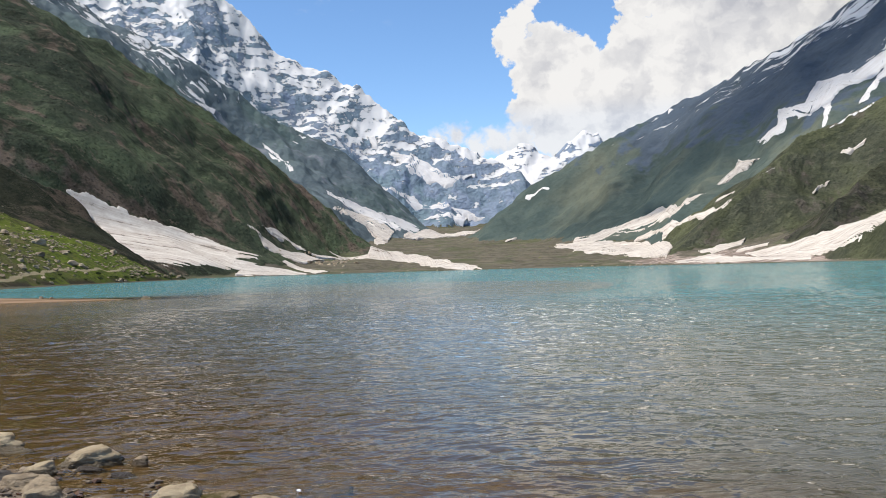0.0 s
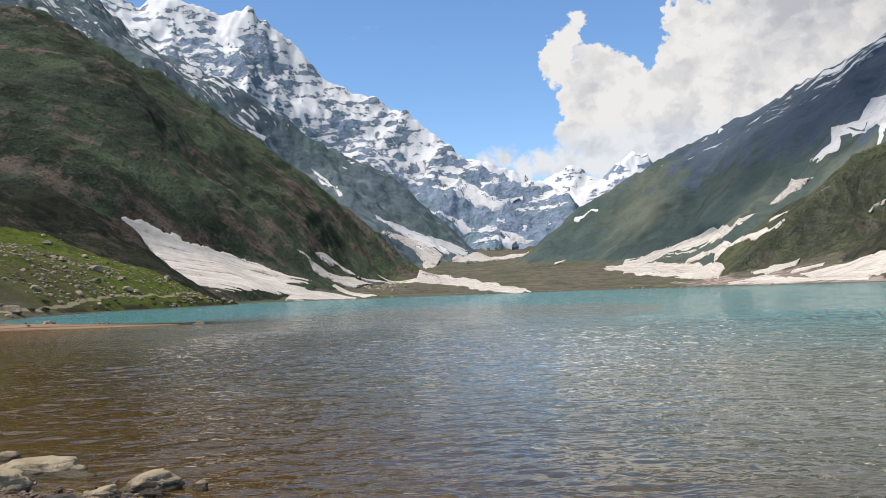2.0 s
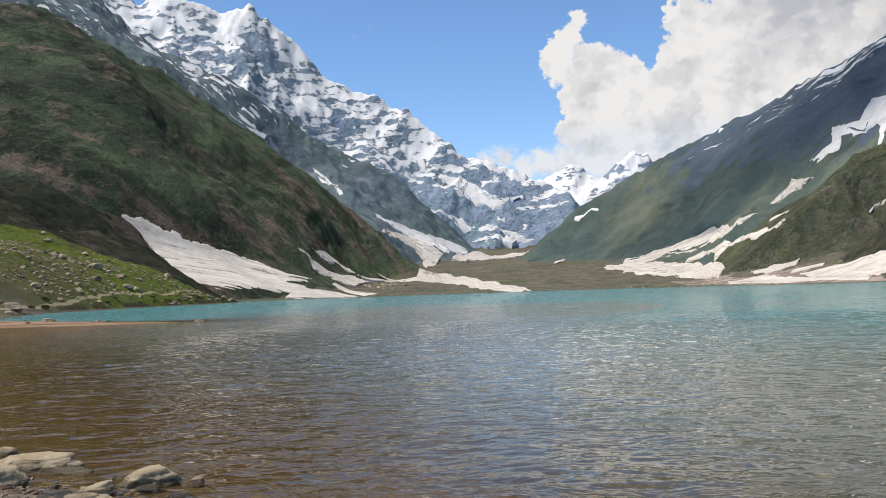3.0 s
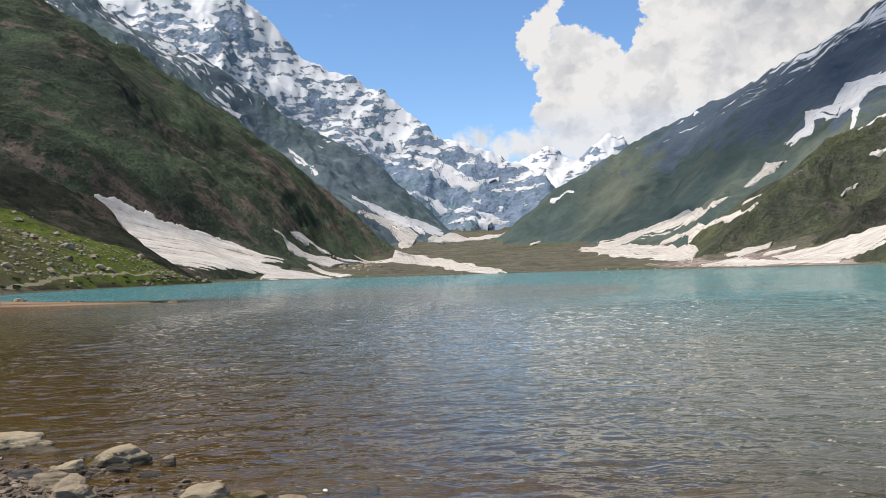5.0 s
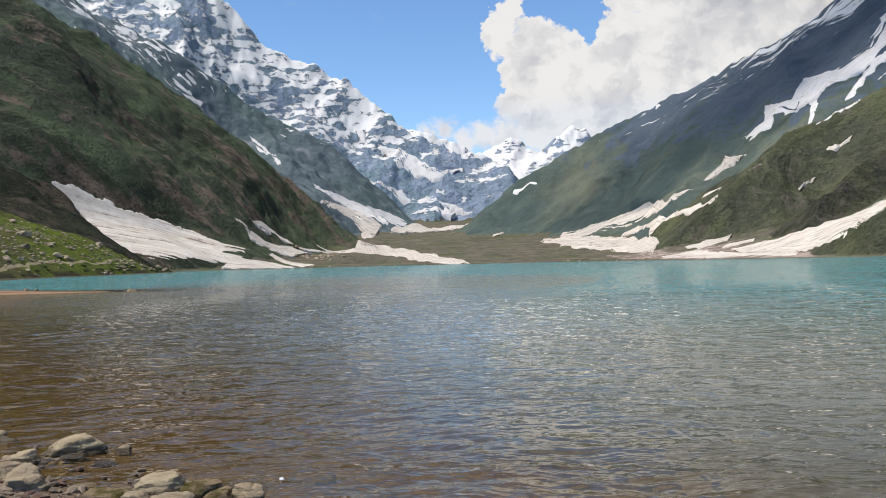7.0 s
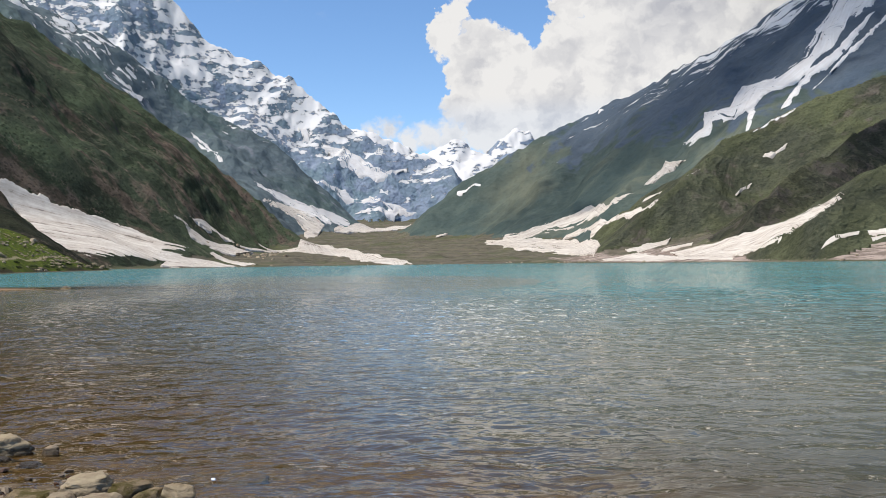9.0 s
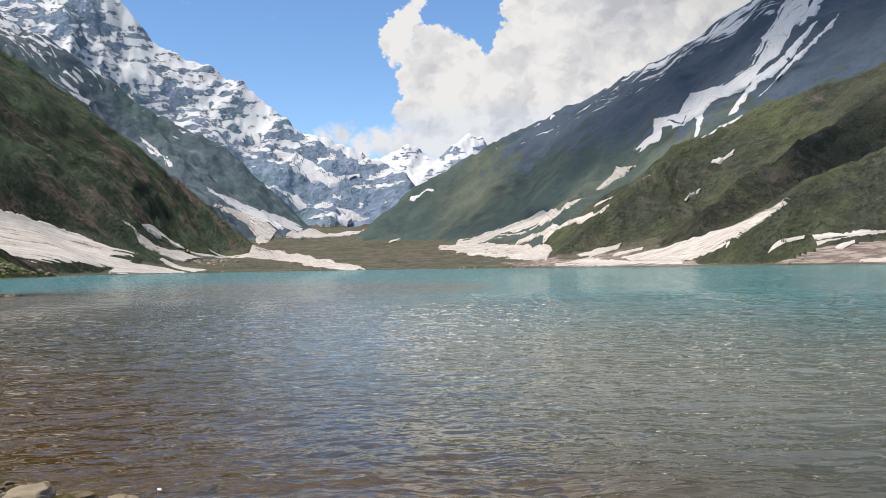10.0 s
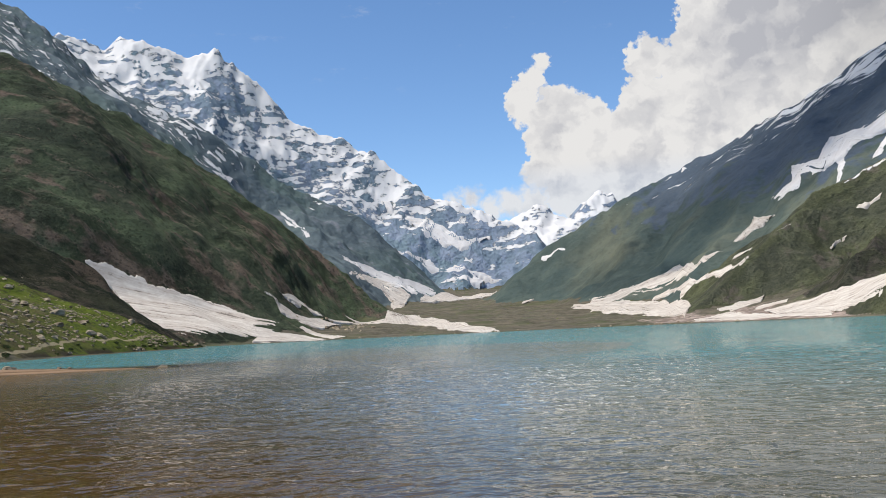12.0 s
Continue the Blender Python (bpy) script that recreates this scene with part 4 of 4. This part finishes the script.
snow_bank([(619, 1188, 624, 1097), (591, 1163, 586, 1081), (555, 1118, 552, 1070), (527, 1089, 538, 1061), (506, 1073, 527, 1057), (492, 1083, 506, 1050), (474, 1084, 483, 1041), (467, 1110, 469, 1048), (464, 1148, 457, 1062), (448, 1127, 437, 1056), (427, 1093, 415, 1045), (420, 1117, 411, 1070), (418, 1156, 402, 1085), (408, 1130, 398, 1073), (397, 1099, 394, 1065), (392, 1116, 386, 1071), (383, 1123, 379, 1082)], 838, HIGH_SNOW)
snow_bank([(443, 1078, 448, 1071), (426, 1037, 427, 1020), (411, 1009, 414, 1005)], 851, HIGH_SNOW)
snow_bank([(587, 1071, 596, 1068), (532, 1052, 537, 1042), (501, 1047, 502, 1034), (457, 1011, 465, 1010)], 864, HIGH_SNOW)
snow_bank([(622, 1069, 627, 1058), (557, 1046, 565, 1040), (509, 1022, 517, 1025), (479, 1010, 481, 1008)], 877, HIGH_SNOW)
snow_bank([(381, 821, 378, 818), (360, 823, 357, 821), (343, 820, 342, 818)], 890, HIGH_SNOW)
snow_bank([(359, 792, 357, 790), (341, 793, 337, 787), (324, 787, 324, 786)], 903, GULLY_SNOW)
snow_bank([(318, 769, 317, 768), (308, 767, 306, 764), (300, 758, 300, 756)], 916, GULLY_SNOW)
snow_bank([(364, 1074, 363, 1079), (357, 1123, 345, 1080), (313, 1062, 310, 1057)], 929, GULLY_SNOW)
snow_bank([(285, 782, 283, 780), (271, 774, 269, 773), (263, 772, 262, 772)], 942, GULLY_SNOW)
snow_bank([(-47, 3181, -57, 3176), (87, 3206, 67, 3176)], 955, HIGH_SNOW)
snow_bank([(-65, 1658, -66, 1576), (6, 2111, 0, 1761), (101, 2583, 78, 2163)], 968, GULLY_SNOW)
snow_bank([(173, 1428, 172, 1426), (141, 1447, 139, 1444), (112, 1472, 109, 1452)], 981, HIGH_SNOW)
snow_bank([(110, 1382, 108, 1376), (93, 1373, 91, 1366)], 994, GULLY_SNOW)
snow_bank([(356, 1450, 352, 1442), (360, 1440, 358, 1441)], 1007, HIGH_SNOW)


# ---- stones at the water's edge ----
def stone_mesh(seed, size, flat=0.0, rough=0.26, detail=4, tilt=0.0):
    """A broken, worn stone: a ball cut by random planes that lean inwards, with stepped beds and a chipped skin. size: its x, y, z in metres."""
    rng = random.Random(seed)
    bm = bmesh.new()
    bmesh.ops.create_icosphere(bm, subdivisions=detail, radius=1.0)
    cuts, start = [], rng.uniform(0, 6.28)
    for k in range(9):
        a = start + k * 0.698 + rng.uniform(-0.3, 0.3)
        cuts.append((Vector((math.cos(a), math.sin(a), rng.uniform(0.0, 0.75))).normalized(), rng.uniform(0.50, 0.80)))
    top = flat or rng.uniform(0.45, 0.62)
    cuts.append((Vector((tilt + rng.uniform(-0.12, 0.12), rng.uniform(-0.25, -0.05), 1)).normalized(), top))
    off = Vector((rng.uniform(0, 50), rng.uniform(0, 50), rng.uniform(0, 50)))
    for v in bm.verts:
        p = v.co.copy()
        for d, reach_ in cuts:
            over = p.dot(d) - reach_
            if over > 0:
                p -= d * over * 0.97
        bed = math.sin(p.z * 17 + 3 * noise.noise(p * 1.3 + off)) * (1 - min(1, abs(p.z) / 0.9))
        chips = abs(noise.noise(p * 3.4 + off))
        p *= 1 + rough * (0.45 * noise.noise(p * 1.5 + off) - 0.38 * chips + 0.10 * bed + 0.20 * noise.noise(p * 9 + off) + 0.12 * noise.noise(p * 22 + off))
        v.co = Vector((p.x * size[0] / 1.5, p.y * size[1] / 1.5, p.z * size[2] / (0.9 + top)))
    for f in bm.faces:
        f.smooth = True
    me = bpy.data.meshes.new("stone")
    bm.to_mesh(me), bm.free()
    return me


def stone(x, y, size, mat, label, seed, turn_=0.0, sink=0.3, flat=0.0, tilt=0.0, lean=(0, 0), group="stones at the water's edge", name="stone", base=None):
    me = stone_mesh(seed, size, flat, 0.42, tilt=tilt)
    me.materials.append(MAT[mat])
    ground_z = max(float(on_land(np.array(x), np.array(y))), -0.12) if base is None else base
    ob = new(name, me)
    ob.matrix_world = pose(x, y, ground_z + size[2] * (0.5 - sink), lean[0], lean[1], turn_)
    return tagged(ob, label, "stone", group=group)


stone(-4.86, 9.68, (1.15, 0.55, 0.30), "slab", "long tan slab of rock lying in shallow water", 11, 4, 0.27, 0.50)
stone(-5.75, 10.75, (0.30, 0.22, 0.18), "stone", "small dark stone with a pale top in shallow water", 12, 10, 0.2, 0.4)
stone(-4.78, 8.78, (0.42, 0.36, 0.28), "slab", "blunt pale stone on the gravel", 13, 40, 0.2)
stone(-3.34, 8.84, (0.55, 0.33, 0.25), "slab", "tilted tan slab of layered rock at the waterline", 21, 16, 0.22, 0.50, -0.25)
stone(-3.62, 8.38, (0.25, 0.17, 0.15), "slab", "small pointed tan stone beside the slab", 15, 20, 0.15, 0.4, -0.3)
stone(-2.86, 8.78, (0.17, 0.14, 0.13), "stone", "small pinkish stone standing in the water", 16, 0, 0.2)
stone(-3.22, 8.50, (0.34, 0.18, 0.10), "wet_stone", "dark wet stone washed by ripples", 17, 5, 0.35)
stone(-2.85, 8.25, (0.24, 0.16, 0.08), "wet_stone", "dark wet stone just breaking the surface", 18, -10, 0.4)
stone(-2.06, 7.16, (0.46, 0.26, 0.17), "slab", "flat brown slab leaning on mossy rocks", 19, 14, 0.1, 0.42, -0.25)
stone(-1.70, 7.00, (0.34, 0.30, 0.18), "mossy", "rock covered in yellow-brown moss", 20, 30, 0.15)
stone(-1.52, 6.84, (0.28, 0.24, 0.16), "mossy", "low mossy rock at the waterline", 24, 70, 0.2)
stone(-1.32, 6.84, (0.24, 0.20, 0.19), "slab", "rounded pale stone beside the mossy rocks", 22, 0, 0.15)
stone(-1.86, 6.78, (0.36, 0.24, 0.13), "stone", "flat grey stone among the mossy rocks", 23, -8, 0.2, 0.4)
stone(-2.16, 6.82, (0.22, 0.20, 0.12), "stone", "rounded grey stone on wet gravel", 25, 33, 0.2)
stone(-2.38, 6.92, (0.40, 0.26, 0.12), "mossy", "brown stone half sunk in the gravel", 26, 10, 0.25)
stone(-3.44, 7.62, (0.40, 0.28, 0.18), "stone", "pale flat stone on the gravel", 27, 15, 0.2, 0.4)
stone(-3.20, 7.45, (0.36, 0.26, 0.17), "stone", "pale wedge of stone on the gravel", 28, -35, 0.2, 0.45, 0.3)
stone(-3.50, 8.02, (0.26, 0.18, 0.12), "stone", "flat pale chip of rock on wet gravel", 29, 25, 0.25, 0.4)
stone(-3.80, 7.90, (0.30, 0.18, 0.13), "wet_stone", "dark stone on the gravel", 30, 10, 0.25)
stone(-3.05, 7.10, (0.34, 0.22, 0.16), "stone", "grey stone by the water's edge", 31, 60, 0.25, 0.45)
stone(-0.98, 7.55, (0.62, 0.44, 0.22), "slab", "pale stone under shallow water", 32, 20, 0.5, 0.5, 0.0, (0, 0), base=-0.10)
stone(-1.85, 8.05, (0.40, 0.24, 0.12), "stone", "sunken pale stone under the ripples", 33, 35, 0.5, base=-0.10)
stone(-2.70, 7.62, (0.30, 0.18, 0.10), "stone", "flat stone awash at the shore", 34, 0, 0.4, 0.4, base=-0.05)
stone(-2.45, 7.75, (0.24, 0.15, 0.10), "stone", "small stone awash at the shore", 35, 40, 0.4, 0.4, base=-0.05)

# loose gravel of the shore
bm = bmesh.new()
bmesh.ops.create_icosphere(bm, subdivisions=1, radius=1.0)
PEBBLE = np.array([v.co for v in bm.verts])
PEBBLE_FACES = np.array([[v.index for v in f.verts] for f in bm.faces])
bm.free()


def strewn(name, spots, mat, seed, ragged=0.18):
    """Many small stones as one mesh. spots: x y z, size."""
    r = np.random.default_rng(seed)
    n_s = len(spots)
    co_, a, q = np.repeat(PEBBLE[None], n_s, 0), r.uniform(0, 6.283, n_s), spots[:, 3]
    co_ = co_ + r.uniform(-ragged, ragged, co_.shape)
    co_ = co_ * np.stack([q * r.uniform(0.9, 1.7, n_s), q, q * r.uniform(0.4, 0.8, n_s)], 1)[:, None]
    c, t = np.cos(a)[:, None], np.sin(a)[:, None]
    co_ = np.stack([co_[..., 0] * c - co_[..., 1] * t, co_[..., 0] * t + co_[..., 1] * c, co_[..., 2] + co_[..., 0] * r.uniform(-0.3, 0.3, n_s)[:, None]], -1)
    me = bpy.data.meshes.new(name)
    me.from_pydata((co_ + spots[:, None, :3]).reshape(-1, 3).tolist(), [], (PEBBLE_FACES[None] + 12 * np.arange(n_s)[:, None, None]).reshape(-1, 3).tolist())
    me.materials.append(mat)
    return new(name, me)


draw = np.random.default_rng(5)
gx, gy = draw.uniform(-6.5, -0.6, 6500), draw.uniform(5.6, 9.6, 6500)
gd, gin = edge_distance(gx, gy, SHORE)
keep = np.where(gin, gd < 0.9 * draw.random(6500) ** 2, gd < 2.2)
gx, gy = gx[keep], gy[keep]
gs = 0.008 + 0.040 * draw.random(len(gx)) ** 4
GRAVEL = np.stack([gx, gy, on_land(gx, gy) + gs * 0.25, gs], 1)


def gravel_material():
    m, n, co = material("gravel")
    rand = n.node("ShaderNodeNewGeometry").outputs["Random Per Island"]
    c = n.mix(n.math("POWER", rand, 1.8), (0.046, 0.027, 0.015), (0.27, 0.205, 0.135))
    c = n.mix(n.step(rand, 0.15, 0.4, 0.6, 0.0), c, (0.115, 0.050, 0.026))
    finish(n, n.mix(n.step(n.noise(co, 40.0), 0.4, 0.7, 0.0, 0.4), c, (0.10, 0.085, 0.07)), n.step(rand, 0.0, 1.0, 0.22, 0.7), None, 0.25)
    return m


tagged(strewn("gravel", GRAVEL, gravel_material(), 6), "loose brown and grey gravel on the wet shore", "gravel", kind="stuff")

# a scrap of white litter afloat
bm = bmesh.new()
bmesh.ops.create_icosphere(bm, subdivisions=2, radius=0.021)
for v in bm.verts:
    v.co *= 1 + 0.5 * noise.noise(v.co * 60)
    v.co.z *= 0.6
me = bpy.data.meshes.new("litter")
bm.to_mesh(me), bm.free()
scrap, n, co = material("white_scrap")
finish(n, n.mix(n.noise(co, 60.0), (0.75, 0.75, 0.74), (0.9, 0.9, 0.9)), 0.6)
me.materials.append(scrap)
litter = tagged(new("litter", me), "crumpled white scrap floating near the stones", "litter")
litter.location = (-1.18, 7.45, 0.012)

# ---- boulders on the meadow ----
def block(seed, size):
    me = stone_mesh(seed, (size * 1.15, size * 0.85, size * 0.6), 0.0, 0.4, 3)
    for f in me.polygons:
        f.use_smooth = False
    me.materials.append(MAT["boulder"])
    return me


BLOCKS = [block(60 + i, 1.0) for i in range(6)]


def boulder(x, y, size, turn_, kind, label, group, sink=0.28):
    ob = new("boulder", BLOCKS[kind])
    ob.matrix_world = pose(x, y, float(on_land(np.array(x), np.array(y))) + size * 0.7 * (0.5 - sink), 0, 0, turn_) @ Matrix.Diagonal((size, size, size, 1))
    return tagged(ob, label, "boulder", group=group)


MEADOW = "boulders on the meadow"
for x, y, s, k in [(-143, 332, 4.2, 0), (-187, 387, 3.2, 1), (-170, 385, 3.0, 2), (-127, 321, 3.4, 3), (-126, 327, 3.0, 4), (-98, 187, 3.6, 5),
                   (-148, 422, 3.4, 1), (-135, 334, 2.8, 2), (-131, 305, 2.8, 0), (-165, 346, 3.0, 3), (-160, 343, 3.6, 5), (-156, 341, 3.0, 4), (-113, 227, 2.6, 3)]:
    boulder(x, y, s, k * 57 + x, k, "large grey boulder on the green meadow", MEADOW)
rng = random.Random(9)
for i in range(130):
    y = 150 + 275 * rng.random() ** 0.8
    x = -92 - 0.08 * y - rng.random() ** 1.4 * 80
    d, inside = edge_distance(np.array([x]), np.array([y]), SHORE)
    if inside[0] or d[0] < 2:
        continue
    boulder(x, y, rng.uniform(0.5, 1.0) + 1.5 * rng.random() ** 5, rng.uniform(0, 360), i % 6, "small grey boulder scattered on the meadow", MEADOW, 0.32)
sy = 150 + 290 * draw.random(3400) ** 0.8
sx = -92 - 0.08 * sy - draw.random(3400) ** 1.3 * 90
sd_, sin_ = edge_distance(sx, sy, SHORE)
on_turf = OWNER[np.clip(np.searchsorted(reach, np.hypot(sx, sy)), 0, len(reach) - 1), np.clip(np.searchsorted(turn, np.arctan2(sx, sy)), 0, len(turn) - 1)] == 0
keep = ~sin_ & on_turf & (sd_ > 1) & (layers(sx / 22, sy / 30, 3, 88) > -0.2)
sx, sy = sx[keep], sy[keep]
ss = 0.16 + 0.75 * draw.random(len(sx)) ** 2.5
tagged(strewn("scree", np.stack([sx, sy, on_land(sx, sy) + ss * 0.1, ss], 1), MAT["boulder"], 7, 0.24), "small loose stones strewn over the meadow", "stones", kind="stuff")
BAR_STONES = "stones on the sand bar"
for x, y, s, k in [(-46.5, 96, 0.9, 0), (-43, 90, 0.6, 1), (-36, 84, 0.5, 2), (-24.6, 77.6, 0.7, 3), (-39, 77, 0.4, 4), (-33, 79, 0.4, 5), (-51, 100, 0.5, 2)]:
    boulder(x, y, s, k * 57, k, "small dark stone on the sand bar", BAR_STONES, 0.3)
SHORE_ROCKS = "boulders along the far shore"
for i in range(80):
    k = rng.randrange(9, len(SHORE) - 6)
    (ax, ay), (bx, by) = SHORE[k], SHORE[k + 1]
    t = rng.random()
    x, y = ax + t * (bx - ax), ay + t * (by - ay)
    out = Vector((ay - by, bx - ax)).normalized() * rng.uniform(0.5, 9)
    x, y = x + out.x, y + out.y
    d, inside = edge_distance(np.array([x]), np.array([y]), SHORE)
    if inside[0]:
        x, y = x - 2 * out.x, y - 2 * out.y
    boulder(x, y, rng.uniform(0.8, 1.6) + 1.5 * rng.random() ** 3, rng.uniform(0, 360), i % 6, "dark boulder at the far water's edge", SHORE_ROCKS)
DELTA = "boulders of the moraine"
for i in range(46):
    x, y = rng.gauss(-108, 14), rng.gauss(862, 26)
    boulder(x, y, rng.uniform(1.5, 4.5), rng.uniform(0, 360), i % 6, "brown boulder of the moraine beside the snow", DELTA)


# ---- shrubs along the meadow's bank ----
def leaf_material():
    m, n, co = material("shrub_leaves")
    rand = n.node("ShaderNodeNewGeometry").outputs["Random Per Island"]
    finish(n, n.mix(rand, (0.018, 0.030, 0.010), (0.060, 0.080, 0.024)), 0.8, None, 0.2)
    return m


LEAVES = leaf_material()


def shrub_mesh(seed):
    rng = random.Random(seed)
    bm = bmesh.new()
    for _ in range(170):
        d = Vector((rng.gauss(0, 1), rng.gauss(0, 1), abs(rng.gauss(0, 0.8)))).normalized() * rng.uniform(0.35, 1.0) ** 0.5
        c = Vector((d.x, d.y, d.z * 0.75))
        m = Matrix.Translation(c) @ Euler((rng.uniform(0, 3), rng.uniform(0, 3), rng.uniform(0, 6))).to_matrix().to_4x4()
        s = rng.uniform(0.10, 0.24)
        bm.faces.new([bm.verts.new(m @ Vector(p)) for p in ((-s, 0, 0), (0, -s * 0.5, 0.03), (s, 0, 0), (0, s * 0.5, 0.03))])
    me = bpy.data.meshes.new("shrub")
    bm.to_mesh(me), bm.free()
    me.materials.append(LEAVES)
    return me


SHRUBS = [shrub_mesh(80 + i) for i in range(4)]
bark, n, co = material("shrub_bark")
finish(n, n.mix(n.noise(co, 6.0), (0.06, 0.045, 0.03), (0.12, 0.09, 0.06)), 0.9)
bm = bmesh.new()
for k in range(7):
    a = k * 0.9
    bmesh.ops.create_cone(bm, cap_ends=True, segments=5, radius1=0.05, radius2=0.015, depth=0.9, matrix=pose(math.cos(a) * 0.22, math.sin(a) * 0.22, 0.38, 28 * math.sin(-a), 28 * math.cos(a), 0))
STEMS = bpy.data.meshes.new("stems")
bm.to_mesh(STEMS), bm.free()
STEMS.materials.append(bark)
for i in range(44):
    t = rng.random() ** 0.8
    ax, ay, bx, by = (-96, 190, -113, 276) if t < 0.2 else (-113, 276, -119, 360) if t < 0.6 else (-119, 360, -127, 468)
    u = rng.random()
    x, y = ax + u * (bx - ax) - rng.uniform(0.6, 5), ay + u * (by - ay)
    ob = new("shrub")
    for part_ in (new("stems", STEMS), new("foliage", SHRUBS[i % 4])):
        part_.parent = ob
    s = rng.uniform(0.45, 1.15)
    ob.matrix_world = pose(x, y, float(on_land(np.array(x), np.array(y))) - 0.1, 0, 0, rng.uniform(0, 360)) @ Matrix.Diagonal((s * 1.3, s * 1.3, s, 1))
    tagged(ob, "low dark shrub on the meadow's bank above the lake", "shrub", group="shrubs on the bank")


# ---- clouds overhead, above the view ----
def cloud_material():
    """Thin cloud: it scatters about half of the sunlight and lets the rest through, less at its frayed rim."""
    m, n, co = material("cloud")
    rim = n.math("ADD", n.attr("core"), n.math("MULTIPLY", n.math("SUBTRACT", n.noise(co, 0.012, 4.0), 0.5), 0.9))
    white = n.node("ShaderNodeBsdfDiffuse", {0: n.mix(n.noise(co, 0.004), (0.82, 0.83, 0.85), (0.95, 0.95, 0.95))})
    clear = n.node("ShaderNodeBsdfTransparent")
    both_ = n.node("ShaderNodeMixShader", {0: n.step(rim, 0.05, 0.85, 0.0, 0.46), 1: clear.outputs[0], 2: white.outputs[0]})
    n.node("ShaderNodeOutputMaterial", {0: both_.outputs[0]})
    return m


CLOUD = cloud_material()


def cloud(x, y, z, size, seed):
    """A drifting thin cumulus with billows above, flat below."""
    off = Vector((seed * 7.3, seed * 3.1, 0))
    bm = bmesh.new()
    bmesh.ops.create_icosphere(bm, subdivisions=6, radius=1.0)
    for v in bm.verts:
        p = v.co.copy()
        puff = 1 + 0.38 * noise.noise(p * 1.7 + off) + 0.22 * abs(noise.noise(p * 4.2 + off)) + 0.10 * abs(noise.noise(p * 10 + off))
        v.co = Vector((p.x * size[0], p.y * size[1], max(p.z, -0.15) * size[2])) * puff
    for f in bm.faces:
        f.smooth = True
    me = bpy.data.meshes.new("cloud")
    bm.to_mesh(me), bm.free()
    flat_ = np.array([(v.co.x / size[0], v.co.y / size[1]) for v in me.vertices])
    me.attributes.new("core", "FLOAT", "POINT").data.foreach_set("value", np.clip(1.1 - np.hypot(*flat_.T), 0, 1).astype(np.float32))
    me.materials.append(CLOUD)
    ob = new("cloud", me)
    ob.location = (x, y, z)
    return tagged(ob, "white cumulus cloud drifting over the mountain slope", "cloud", kind="structure")


def shading(x, y, z, up):
    """Where a cloud hangs that shades a place, so many metres higher."""
    k = up / sun_way.z
    return x + sun_way.x * k, y + sun_way.y * k, z + up


cloud(*shading(500, 1220, 215, 1150), (500, 230, 120), 3)
cloud(*shading(700, 1130, 345, 1000), (360, 280, 110), 4)
cloud(*shading(352, 610, 85, 700), (130, 80, 45), 6)
